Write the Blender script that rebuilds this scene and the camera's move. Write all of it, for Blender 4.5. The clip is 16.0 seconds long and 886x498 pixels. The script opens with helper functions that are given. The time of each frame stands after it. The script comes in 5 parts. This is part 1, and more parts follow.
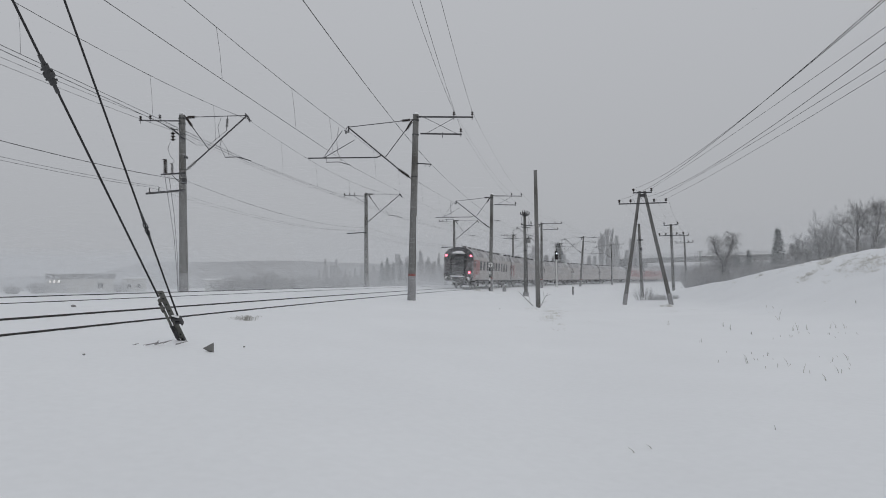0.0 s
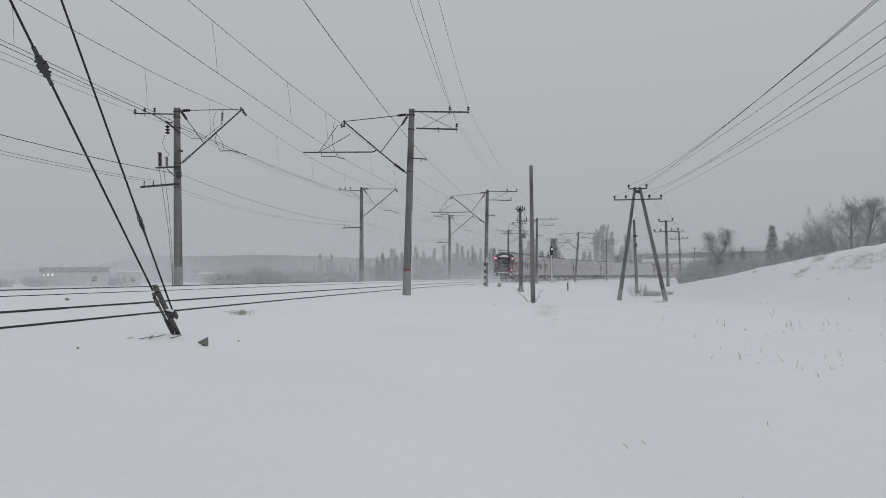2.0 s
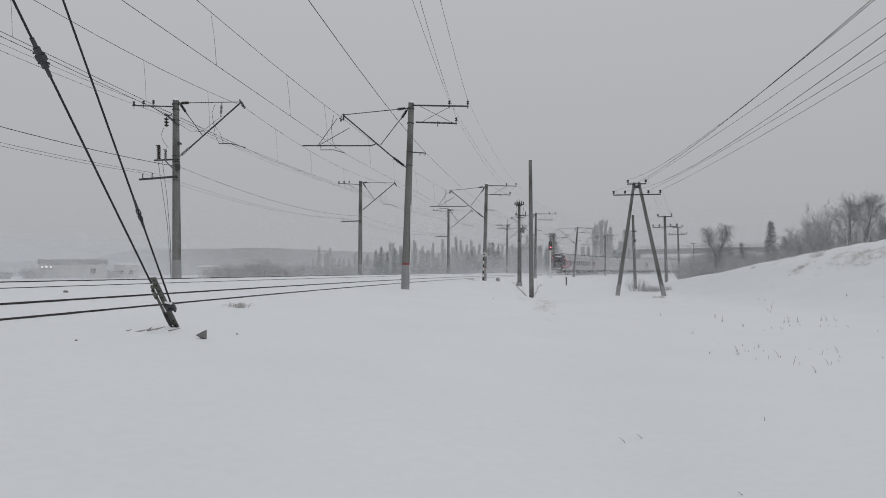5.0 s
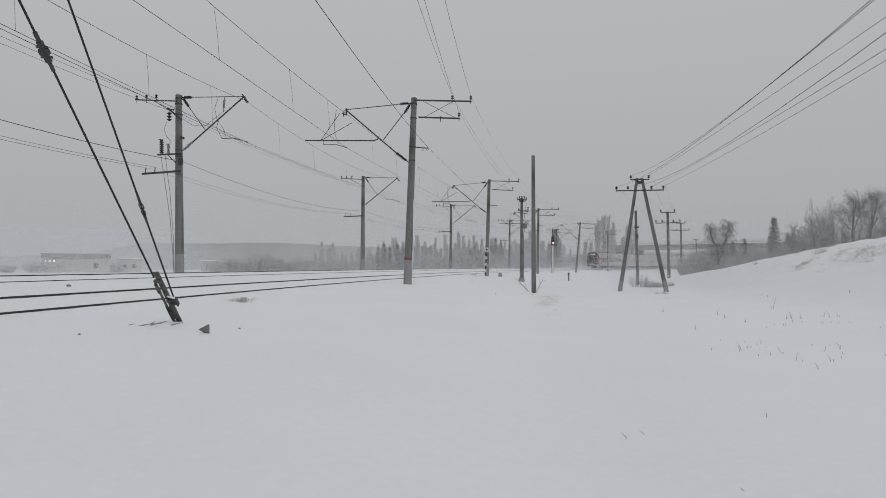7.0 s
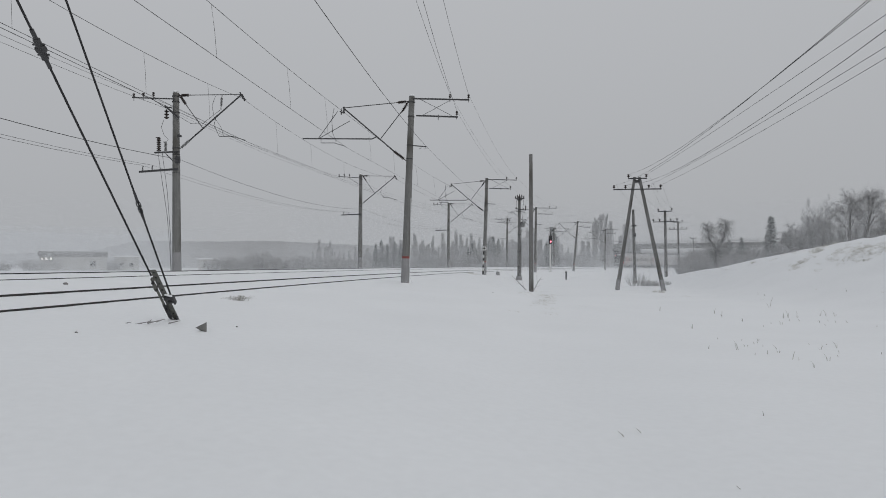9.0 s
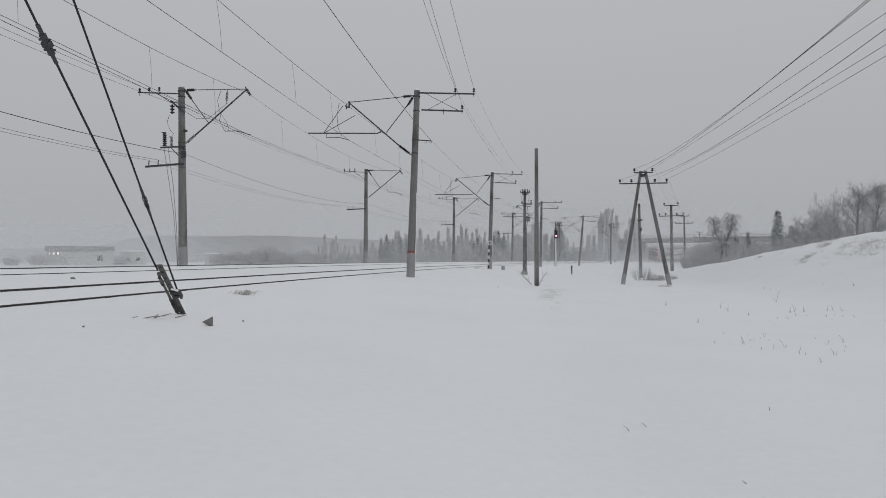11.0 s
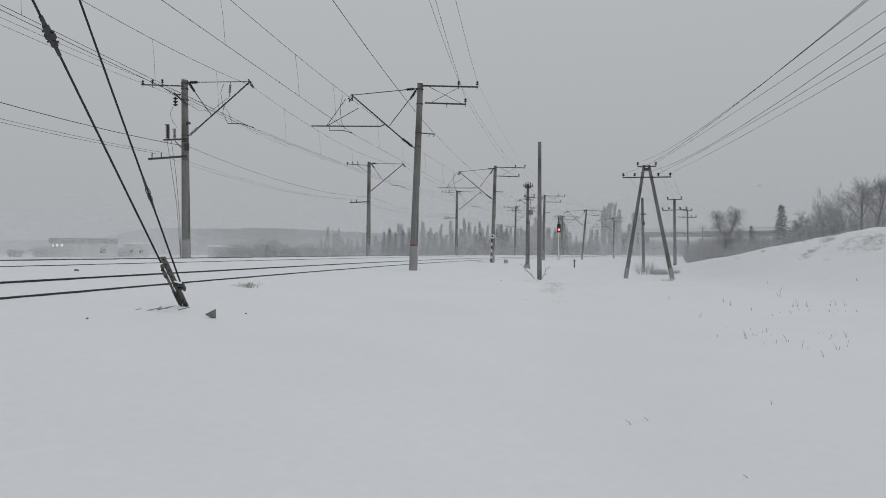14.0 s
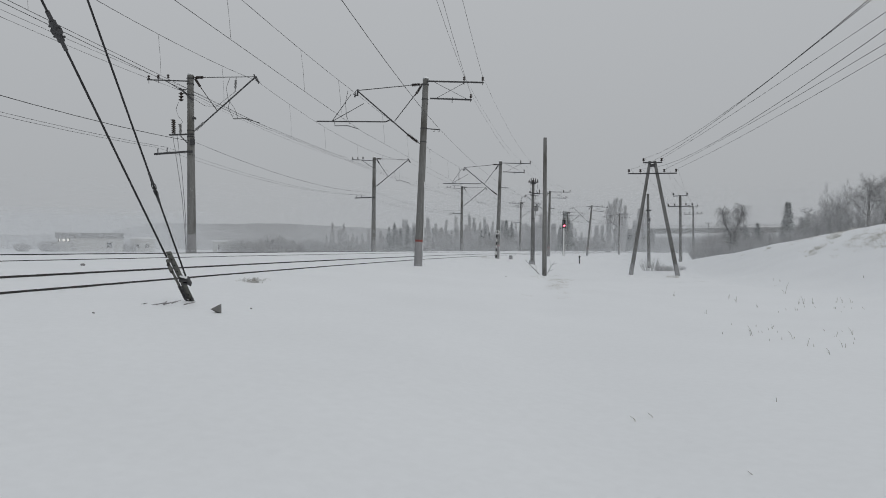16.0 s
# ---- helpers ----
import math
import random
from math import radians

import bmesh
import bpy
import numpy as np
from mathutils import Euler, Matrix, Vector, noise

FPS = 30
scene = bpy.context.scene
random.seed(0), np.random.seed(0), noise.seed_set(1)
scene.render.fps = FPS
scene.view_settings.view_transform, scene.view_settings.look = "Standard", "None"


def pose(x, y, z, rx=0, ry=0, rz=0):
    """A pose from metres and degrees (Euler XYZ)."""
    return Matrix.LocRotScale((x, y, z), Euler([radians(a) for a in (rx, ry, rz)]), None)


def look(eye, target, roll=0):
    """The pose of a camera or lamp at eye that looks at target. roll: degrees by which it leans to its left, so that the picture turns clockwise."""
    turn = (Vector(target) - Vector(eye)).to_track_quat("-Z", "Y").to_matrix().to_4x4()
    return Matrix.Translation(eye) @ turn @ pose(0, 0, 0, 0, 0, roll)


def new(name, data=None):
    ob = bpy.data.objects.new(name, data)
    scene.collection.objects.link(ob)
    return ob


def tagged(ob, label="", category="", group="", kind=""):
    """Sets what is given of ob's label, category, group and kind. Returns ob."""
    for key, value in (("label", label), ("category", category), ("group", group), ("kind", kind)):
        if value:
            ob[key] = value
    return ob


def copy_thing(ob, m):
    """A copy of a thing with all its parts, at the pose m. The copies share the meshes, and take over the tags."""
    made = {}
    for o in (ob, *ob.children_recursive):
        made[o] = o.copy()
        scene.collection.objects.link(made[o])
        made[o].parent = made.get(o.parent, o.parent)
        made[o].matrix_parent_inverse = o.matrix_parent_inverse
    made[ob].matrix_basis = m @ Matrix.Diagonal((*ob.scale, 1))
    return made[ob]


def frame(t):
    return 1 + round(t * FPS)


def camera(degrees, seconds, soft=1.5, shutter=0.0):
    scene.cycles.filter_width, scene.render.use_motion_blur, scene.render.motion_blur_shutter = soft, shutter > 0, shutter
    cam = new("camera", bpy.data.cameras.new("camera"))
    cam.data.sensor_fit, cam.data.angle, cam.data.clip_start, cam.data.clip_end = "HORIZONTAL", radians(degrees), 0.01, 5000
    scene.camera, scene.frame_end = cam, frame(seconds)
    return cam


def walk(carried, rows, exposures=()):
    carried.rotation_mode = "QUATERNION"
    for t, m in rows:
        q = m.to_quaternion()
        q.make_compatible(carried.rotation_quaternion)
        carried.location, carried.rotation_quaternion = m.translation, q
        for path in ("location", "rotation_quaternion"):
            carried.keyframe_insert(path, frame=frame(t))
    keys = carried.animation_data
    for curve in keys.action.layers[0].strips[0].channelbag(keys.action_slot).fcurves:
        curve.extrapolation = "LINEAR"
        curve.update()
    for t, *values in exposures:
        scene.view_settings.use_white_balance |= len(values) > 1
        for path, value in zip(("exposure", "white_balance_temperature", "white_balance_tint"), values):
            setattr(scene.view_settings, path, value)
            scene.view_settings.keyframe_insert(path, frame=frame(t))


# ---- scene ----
# the long shutter blurs the swinging snow flakes into smooth haze
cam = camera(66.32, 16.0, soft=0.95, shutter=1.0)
EYE = (0.0, 0.0, 0.75)
# tilt, roll and turn of the hand-held camera, which stays on one spot
TURNS = [(0, 92.850, 0.807, 0.242), (0.5, 92.690, 0.737, 0.228), (1, 92.554, 0.624, 0.203), (1.5, 92.500, 0.630, 0.031), (2, 92.428, 0.554, -0.169), (2.5, 92.305, 0.483, -0.137), (3, 92.226, 0.441, -0.036), (3.5, 92.228, 0.371, -0.162), (4, 92.109, 0.322, -0.335), (6.5, 91.678, 0.069, -0.122), (7, 91.533, 0.070, -0.082), (7.5, 91.605, 0.075, -0.138), (8, 91.506, 0.029, -0.496), (8.5, 91.415, 0.008, -0.425), (9, 91.407, -0.006, -0.291), (11.5, 90.870, 0.031, 0.193), (12, 90.858, 0.001, -0.001), (12.5, 90.716, -0.000, 0.000), (13, 90.571, -0.019, 0.201), (13.5, 90.434, -0.135, 0.304), (14, 90.376, -0.186, 0.394), (14.5, 90.229, -0.280, 0.434), (15, 90.179, -0.312, 0.621), (15.5, 90.154, -0.305, 0.766), (16, 90.013, -0.364, 0.810)]
walk(cam, [(t, pose(*EYE, a, b, c)) for t, a, b, c in TURNS], [(0, 0.0, 6450, 10), (4, 0.0, 6500, 10), (9, 0.0, 6510, 9.4), (16, -0.015, 6490, 8.2)])

# ---- overcast daylight ----
world = bpy.data.worlds.new("overcast")
scene.world = world
world.use_nodes = True
wn, wl = world.node_tree.nodes, world.node_tree.links
wn.clear()
sky = wn.new("ShaderNodeTexSky")
sky.sky_type, sky.sun_disc = "NISHITA", False
sky.sun_elevation, sky.sun_rotation = radians(28), radians(135)
sky.air_density, sky.dust_density = 1.0, 6.0
pale = wn.new("ShaderNodeHueSaturation")
pale.inputs["Saturation"].default_value = 0.12
deck = wn.new("ShaderNodeTexCoord")
split = wn.new("ShaderNodeSeparateXYZ")
ramp = wn.new("ShaderNodeValToRGB")
ramp.color_ramp.elements[0].position, ramp.color_ramp.elements[0].color = 0.0, (0.875, 0.9, 0.945, 1)
ramp.color_ramp.elements[1].position, ramp.color_ramp.elements[1].color = 1.0, (1.23, 1.265, 1.332, 1)
mid = ramp.color_ramp.elements.new(0.36)
mid.color = (1.02, 1.045, 1.095, 1)
mix = wn.new("ShaderNodeMix")
mix.data_type = "RGBA"
mix.inputs["Factor"].default_value = 0.97
gain = wn.new("ShaderNodeVectorMath")
gain.operation = "SCALE"
gain.inputs["Scale"].default_value = 0.12
bg = wn.new("ShaderNodeBackground")
bg.inputs["Strength"].default_value = 0.46
wout = wn.new("ShaderNodeOutputWorld")
wl.new(deck.outputs["Generated"], split.inputs[0])
wl.new(split.outputs["Z"], ramp.inputs["Fac"])
wl.new(sky.outputs["Color"], pale.inputs["Color"])
wl.new(pale.outputs["Color"], gain.inputs[0])
wl.new(gain.outputs["Vector"], mix.inputs["A"])
wl.new(ramp.outputs["Color"], mix.inputs["B"])
wl.new(mix.outputs["Result"], bg.inputs["Color"])
wl.new(bg.outputs["Background"], wout.inputs["Surface"])

sun = new("sun", bpy.data.lights.new("sun", "SUN"))
sun.data.energy, sun.data.angle, sun.data.color = 0.5, radians(40), (1.0, 0.98, 0.95)
sun.matrix_world = look((60, -60, 60), (0, 0, 0))


# ---- materials ----
def material(name, color, rough=0.7, metal=0.0, grain=30.0, vary=0.2, bump=0.2, streak=1.0, second=None, amount=0.0, patch=2.0, spec=0.3):
    """Two scales of colour variation, a bump, and an optional second colour in patches."""
    m = bpy.data.materials.new(name)
    m.use_nodes = True
    n, l = m.node_tree.nodes, m.node_tree.links
    b = n["Principled BSDF"]
    b.inputs["Roughness"].default_value, b.inputs["Metallic"].default_value = rough, metal
    b.inputs["Specular IOR Level"].default_value = spec
    co = n.new("ShaderNodeTexCoord")
    mp = n.new("ShaderNodeMapping")
    mp.inputs["Scale"].default_value = (1, 1, streak)
    l.new(co.outputs["Object"], mp.inputs["Vector"])
    fine, coarse = n.new("ShaderNodeTexNoise"), n.new("ShaderNodeTexNoise")
    fine.inputs["Scale"].default_value, coarse.inputs["Scale"].default_value = grain, patch
    fine.inputs["Detail"].default_value = coarse.inputs["Detail"].default_value = 5
    l.new(mp.outputs[0], fine.inputs["Vector"])
    l.new(mp.outputs[0], coarse.inputs["Vector"])
    add = n.new("ShaderNodeMath")
    add.operation = "ADD"
    l.new(fine.outputs["Fac"], add.inputs[0])
    l.new(coarse.outputs["Fac"], add.inputs[1])
    cr = n.new("ShaderNodeValToRGB")
    e = cr.color_ramp.elements
    e[0].position, e[1].position = 0.3, 0.7
    e[0].color = (*[c * (1 - vary) for c in color], 1)
    e[1].color = (*[min(1, c * (1 + vary)) for c in color], 1)
    half = n.new("ShaderNodeMath")
    half.operation = "MULTIPLY"
    half.inputs[1].default_value = 0.5
    l.new(add.outputs[0], half.inputs[0])
    l.new(half.outputs[0], cr.inputs["Fac"])
    out = cr.outputs["Color"]
    if second:
        r2 = n.new("ShaderNodeValToRGB")
        r2.color_ramp.elements[0].position, r2.color_ramp.elements[1].position = 0.62 - amount * 0.35, 0.72 - amount * 0.3
        mx = n.new("ShaderNodeMix")
        mx.data_type = "RGBA"
        mx.inputs["B"].default_value = (*second, 1)
        l.new(coarse.outputs["Fac"], r2.inputs["Fac"])
        l.new(r2.outputs["Color"], mx.inputs["Factor"])
        l.new(out, mx.inputs["A"])
        out = mx.outputs["Result"]
    l.new(out, b.inputs["Base Color"])
    bp = n.new("ShaderNodeBump")
    bp.inputs["Strength"].default_value, bp.inputs["Distance"].default_value = bump, 0.02
    l.new(fine.outputs["Fac"], bp.inputs["Height"])
    l.new(bp.outputs["Normal"], b.inputs["Normal"])
    return m


def glow(name, color, strength):
    m = bpy.data.materials.new(name)
    m.use_nodes = True
    b = m.node_tree.nodes["Principled BSDF"]
    b.inputs["Base Color"].default_value = (*color, 1)
    b.inputs["Emission Color"].default_value = (*color, 1)
    b.inputs["Emission Strength"].default_value = strength
    return m


def ice_crystal():
    """Thin crystals that let half of the light through."""
    m = bpy.data.materials.new("snow_flake")
    m.use_nodes = True
    n, l = m.node_tree.nodes, m.node_tree.links
    n.remove(n["Principled BSDF"])
    a, b, mx = n.new("ShaderNodeBsdfDiffuse"), n.new("ShaderNodeBsdfTranslucent"), n.new("ShaderNodeMixShader")
    for s in (a, b):
        s.inputs["Color"].default_value = (0.78, 0.795, 0.815, 1)
    l.new(a.outputs[0], mx.inputs[1])
    l.new(b.outputs[0], mx.inputs[2])
    l.new(mx.outputs[0], n["Material Output"].inputs["Surface"])
    return m


FLAKE = ice_crystal()
SNOW = material("wind_packed_snow", (0.83, 0.845, 0.86), 0.75, grain=9, vary=0.03, bump=0.25, patch=0.35, spec=0.15)
CLUMP = material("loose_snow", (0.84, 0.85, 0.86), 0.8, grain=40, vary=0.03, bump=0.3, spec=0.1)
OLDPOLE = material("damp_aged_concrete", (0.165, 0.165, 0.162), 0.9, grain=22, vary=0.25, bump=0.4, streak=0.25, second=(0.08, 0.077, 0.07), amount=0.3, patch=1.3)
CONCRETE = material("weathered_concrete", (0.188, 0.188, 0.183), 0.9, grain=22, vary=0.28, bump=0.4, streak=0.25, second=(0.1, 0.097, 0.088), amount=0.42, patch=1.3)
PLINTH = material("pale_concrete_foot", (0.28, 0.28, 0.285), 0.9, grain=25, vary=0.18, bump=0.4)
STEEL = material("dark_galvanised_steel", (0.075, 0.075, 0.078), 0.55, 0.6, grain=60, vary=0.3, bump=0.15)
WIRE = material("oxidised_wire", (0.035, 0.035, 0.037), 0.6, 0.4, grain=80, vary=0.2, bump=0.05)
RUST = material("rusty_rail_steel", (0.058, 0.055, 0.056), 0.7, 0.5, grain=50, vary=0.35, bump=0.3)
ANCHOR = material("grey_green_anchor_steel", (0.15, 0.15, 0.138), 0.75, 0.3, grain=40, vary=0.35, bump=0.3)
PORCELAIN = material("brown_porcelain", (0.03, 0.022, 0.02), 0.25, grain=50, vary=0.2, bump=0.05, spec=0.5)
GREYCLAY = material("grey_porcelain", (0.2, 0.2, 0.2), 0.3, grain=50, vary=0.15, bump=0.05, spec=0.5)
REDPAINT = material("red_marker_paint", (0.24, 0.07, 0.065), 0.6, grain=40, vary=0.25)
BLACKPAINT = material("black_marker_paint", (0.02, 0.02, 0.02), 0.6, grain=40, vary=0.25)
WHITEPAINT = material("white_marker_paint", (0.7, 0.7, 0.69), 0.6, grain=40, vary=0.12)
# this bark is lightened to carry some of the haze over the trees
BARK = material("haze_paled_bark", (0.29, 0.285, 0.285), 0.95, grain=14, vary=0.3, bump=0.5)
DARKBARK = material("dark_grey_bark", (0.2, 0.197, 0.194), 0.95, grain=14, vary=0.3, bump=0.5)
DARKTWIG = material("mid_grey_bare_twigs", (0.34, 0.338, 0.336), 0.95, grain=6, vary=0.3, bump=0.2, patch=0.6)
# twigs paled in the same way, with haze in their colour
TWIG = material("haze_paled_twigs", (0.43, 0.43, 0.435), 0.95, grain=6, vary=0.3, bump=0.2, patch=0.6)
# far poplars: the haze before them is put into this lighter colour
HAZED = material("haze_whitened_twigs", (0.53, 0.53, 0.535), 0.95, grain=6, vary=0.25, bump=0.2, patch=0.6)
# needles pale from snow, and lightened further for haze
NEEDLE = material("haze_paled_snowy_needles", (0.25, 0.265, 0.265), 0.95, grain=8, vary=0.35, bump=0.3)
BLEACHED = material("bleached_grass", (0.67, 0.662, 0.635), 0.95, grain=30, vary=0.25, bump=0.2)
STRAW = material("dry_grass_straw", (0.4, 0.388, 0.36), 0.95, grain=30, vary=0.35, bump=0.2)
CARGREY = material("light_grey_coach_paint", (0.41, 0.392, 0.385), 0.45, grain=18, vary=0.1, bump=0.05, second=(0.35, 0.335, 0.33), amount=0.3, patch=0.6)
CARRED = material("red_coach_paint", (0.3, 0.15, 0.148), 0.45, grain=18, vary=0.15, bump=0.05, second=(0.4, 0.22, 0.22), amount=0.12, patch=0.8)
CARDARK = material("sooty_coach_end_paint", (0.1, 0.1, 0.105), 0.6, grain=15, vary=0.3, bump=0.1, second=(0.3, 0.3, 0.3), amount=0.12, patch=1.2)
CARROOF = material("snowy_coach_roof", (0.3, 0.295, 0.3), 0.7, grain=12, vary=0.15, bump=0.15, second=(0.5, 0.5, 0.51), amount=0.4, patch=0.5)
CHASSIS = material("iced_running_gear", (0.05, 0.048, 0.046), 0.8, grain=12, vary=0.4, bump=0.3, second=(0.45, 0.45, 0.46), amount=0.3, patch=1.6)
GLASS = material("dark_coach_glass", (0.045, 0.047, 0.05), 0.25, grain=3, vary=0.2, bump=0.0, spec=0.6)
PALEGLASS = material("pale_coach_glass", (0.3, 0.3, 0.305), 0.4, grain=6, vary=0.25, bump=0.05, spec=0.5)
RUBBER = material("black_gangway_rubber", (0.018, 0.018, 0.018), 0.85, grain=20, vary=0.2, bump=0.2)
WALLPALE = material("pale_rendered_wall", (0.5, 0.5, 0.49), 0.9, grain=4, vary=0.08, bump=0.2, patch=0.3)
WALLGREY = material("grey_panel_wall", (0.27, 0.27, 0.275), 0.9, grain=4, vary=0.12, bump=0.2, patch=0.3)
DECK = material("overpass_concrete", (0.26, 0.26, 0.258), 0.9, grain=5, vary=0.18, bump=0.3, patch=0.4)
# pale from snow dust, and from distance haze put into the colour
FAR = material("hazed_snow_dusted_ridge", (0.4, 0.405, 0.415), 1.0, grain=0.05, vary=0.12, bump=0.3, patch=0.01)
SIGNALWHITE = glow("white_lamp_glow", (0.85, 0.93, 1.0), 0.9)
REDLAMP = glow("red_lamp_glow", (1.0, 0.12, 0.18), 7.0)
WHITELAMP = glow("lit_window_glow", (1.0, 0.96, 0.9), 0.6)


# ---- mesh helpers ----
def part(name, bm, mat, parent=None, label="", smooth=False):
    me = bpy.data.meshes.new(name)
    bmesh.ops.recalc_face_normals(bm, faces=bm.faces)
    bm.to_mesh(me)
    bm.free()
    me.materials.append(mat)
    if smooth:
        me.polygons.foreach_set("use_smooth", [True] * len(me.polygons))
    ob = new(name, me)
    ob.parent = parent
    return tagged(ob, label) if label else ob


def empty(name, m, label, category, group="", kind=""):
    ob = new(name)
    ob.empty_display_size = 0.2
    ob.matrix_basis = m
    return tagged(ob, label, category, group, kind)


def ring(bm, c, u, v, r, n, turn=0.0):
    return [bm.verts.new(c + u * (r * math.cos(turn + 2 * math.pi * i / n)) + v * (r * math.sin(turn + 2 * math.pi * i / n))) for i in range(n)]


def frame_of(d):
    d = d.normalized()
    up = Vector((0, 0, 1)) if abs(d.z) < 0.9 else Vector((0, 1, 0))
    u = d.cross(up).normalized()
    return u, d.cross(u).normalized()


def tube(bm, pts, radii, n=6, caps=True, turn=0.0):
    """A round bar through the points, with a radius for each."""
    pts = [Vector(p) for p in pts]
    if not isinstance(radii, (list, tuple)):
        radii = [radii] * len(pts)
    rings = []
    for i, p in enumerate(pts):
        d = pts[min(i + 1, len(pts) - 1)] - pts[max(i - 1, 0)]
        u, v = frame_of(d)
        rings.append(ring(bm, p, u, v, radii[i], n, turn))
    for a, b in zip(rings, rings[1:]):
        for i in range(n):
            bm.faces.new((a[i], a[(i + 1) % n], b[(i + 1) % n], b[i]))
    if caps:
        bm.faces.new(rings[0])
        bm.faces.new(rings[-1])
    return bm


def box(bm, c, s, m=None, bevel=0.0):
    """A box of the size s about c, turned by m."""
    t = Matrix.Translation(c) @ (m or Matrix()) @ Matrix.Diagonal((*s, 1))
    made = bmesh.ops.create_cube(bm, size=1, matrix=t)
    if bevel:
        es = list({e for v in made["verts"] for e in v.link_edges})
        bmesh.ops.bevel(bm, geom=es, offset=bevel, segments=1, affect="EDGES")
    return bm


def bar(bm, a, b, w, h):
    """A square bar from a to b."""
    a, b = Vector(a), Vector(b)
    d = b - a
    u, v = frame_of(d)
    m = Matrix((u, v, d.normalized())).transposed().to_4x4()
    return box(bm, (a + b) / 2, (w, h, d.length), m)


def insulator(bm, a, b, r=0.07, discs=4, n=8):
    """A string of ribbed discs from a to b."""
    a, b = Vector(a), Vector(b)
    pts, rad = [], []
    for i in range(discs):
        for f, k in ((0.02, 0.4), (0.25, 1.0), (0.6, 0.95), (0.95, 0.4)):
            pts.append(a.lerp(b, (i + f) / discs))
            rad.append(r * k)
    return tube(bm, pts, rad, n)


def fresh():
    return bmesh.new()


# ---- the line of the railway: a curve that tightens to the east ----
STEP = 1.0
AX = []
hd = radians(4.2)
px, py = -8.7, 0.0
for i in range(0, 460):
    AX.append((px, py, hd))
    hd += STEP * (1 / 520 if i < 55 else 1 / 385)
    px += STEP * math.sin(hd)
    py += STEP * math.cos(hd)
hd, px, py = radians(4.2), -8.7, 0.0
BACK = []
for i in range(0, 400):
    hd -= STEP / 520 if i < 60 else 0
    px -= STEP * math.sin(hd)
    py -= STEP * math.cos(hd)
    BACK.append((px, py, hd))
AX = np.array(BACK[::-1] + AX)
S0 = len(BACK)


def on_line(s, off=0.0, z=0.0):
    """The place s metres along the near track and off metres to its right, and the heading there."""
    f = min(max(s / STEP + S0, 0), len(AX) - 1.001)
    i = int(f)
    a = AX[i] * (1 - (f - i)) + AX[i + 1] * (f - i)
    return Vector((a[0] + off * math.cos(a[2]), a[1] - off * math.sin(a[2]), z)), a[2]


def offset_of(x, y):
    """Distance to the right of the near track's middle, for arrays."""
    x, y = np.atleast_1d(x), np.atleast_1d(y)
    i = np.clip(np.searchsorted(AX[:, 1], y), 0, len(AX) - 1)
    return (x - AX[i, 0]) * np.cos(AX[i, 2])


PROFILE = np.array([(-60, -1.1), (-14, -0.5), (-9.5, 0.24), (-7.6, 0.48), (-6.36, 0.492), (-4.84, 0.342), (-2.8, 0.25), (-0.76, 0.157), (0.76, -0.003), (1.7, -0.06), (3.3, -0.14), (5.2, -0.32), (7.3, -0.5), (9.4, -0.81), (16, -1.05), (60, -1.2)])
BUMPS = np.array([(0.7, 0.35, 0.6, 0.05), (0.23, 0.31, 2.0, 0.09), (0.11, 0.07, 0.3, 0.16), (1.3, -0.5, 1.1, 0.018), (0.9, 1.4, 4.0, 0.015)])


def ground_z(x, y):
    x, y = np.atleast_1d(np.asarray(x, float)), np.atleast_1d(np.asarray(y, float))
    d = offset_of(x, y)
    z = np.interp(d, PROFILE[:, 0], PROFILE[:, 1])
    # the bank to the east: a crest that runs away from the eye and sinks
    crest = np.interp(y, (-60, 20, 36, 41, 47, 55, 61, 75, 95), (3.4, 2.95, 2.42, 2.03, 1.7, 0.97, 0.42, -0.75, -1.3))
    foot = np.interp(y, (38, 58), (14.5, 19.5))
    rise = np.clip((x - foot) / (26.0 - foot), 0, 1)
    rise = rise * rise * (3 - 2 * rise)
    fall = np.clip((x - 27.0) / 30.0, 0, 1)
    fall = fall * fall * (3 - 2 * fall)
    bank = (np.maximum(crest, -1.3) + 1.3) * rise * (1 - 0.9 * fall)
    z = z + bank
    # trampled hollows along a path past the bare pole
    path = np.exp(-((x - 0.115 * y - 1.0) / 1.1) ** 2) * np.clip((y - 18) / 8, 0, 1) * np.clip((60 - y) / 12, 0, 1)
    z = z + path * (0.045 * np.sin(2.9 * x + 1.3 * y) * np.sin(1.9 * y - 0.8 * x) + 0.03 * np.sin(1.1 * x - 2.3 * y + 2) * np.sin(3.3 * x + 0.7 * y))
    calm = np.clip((d - 1.5) / 6, 0, 1) + np.clip((-d - 9) / 6, 0, 1)
    z = z + np.clip((x - 13) / 6, 0, 1) * np.clip((60 - np.abs(y)) / 20, 0, 1) * (0.05 * np.sin(1.9 * x + 0.6 * y) * np.sin(0.8 * y - 0.5 * x) + 0.035 * np.sin(3.1 * x - 1.2 * y + 1) * np.sin(1.7 * y + 0.4))
    for a, b, c, h in BUMPS:
        z = z + calm * h * 0.5 * np.sin(a * x + b * y + c) * np.sin(b * x - a * y + 2 * c)
    return z


def floor_at(x, y):
    return float(ground_z(x, y)[0])


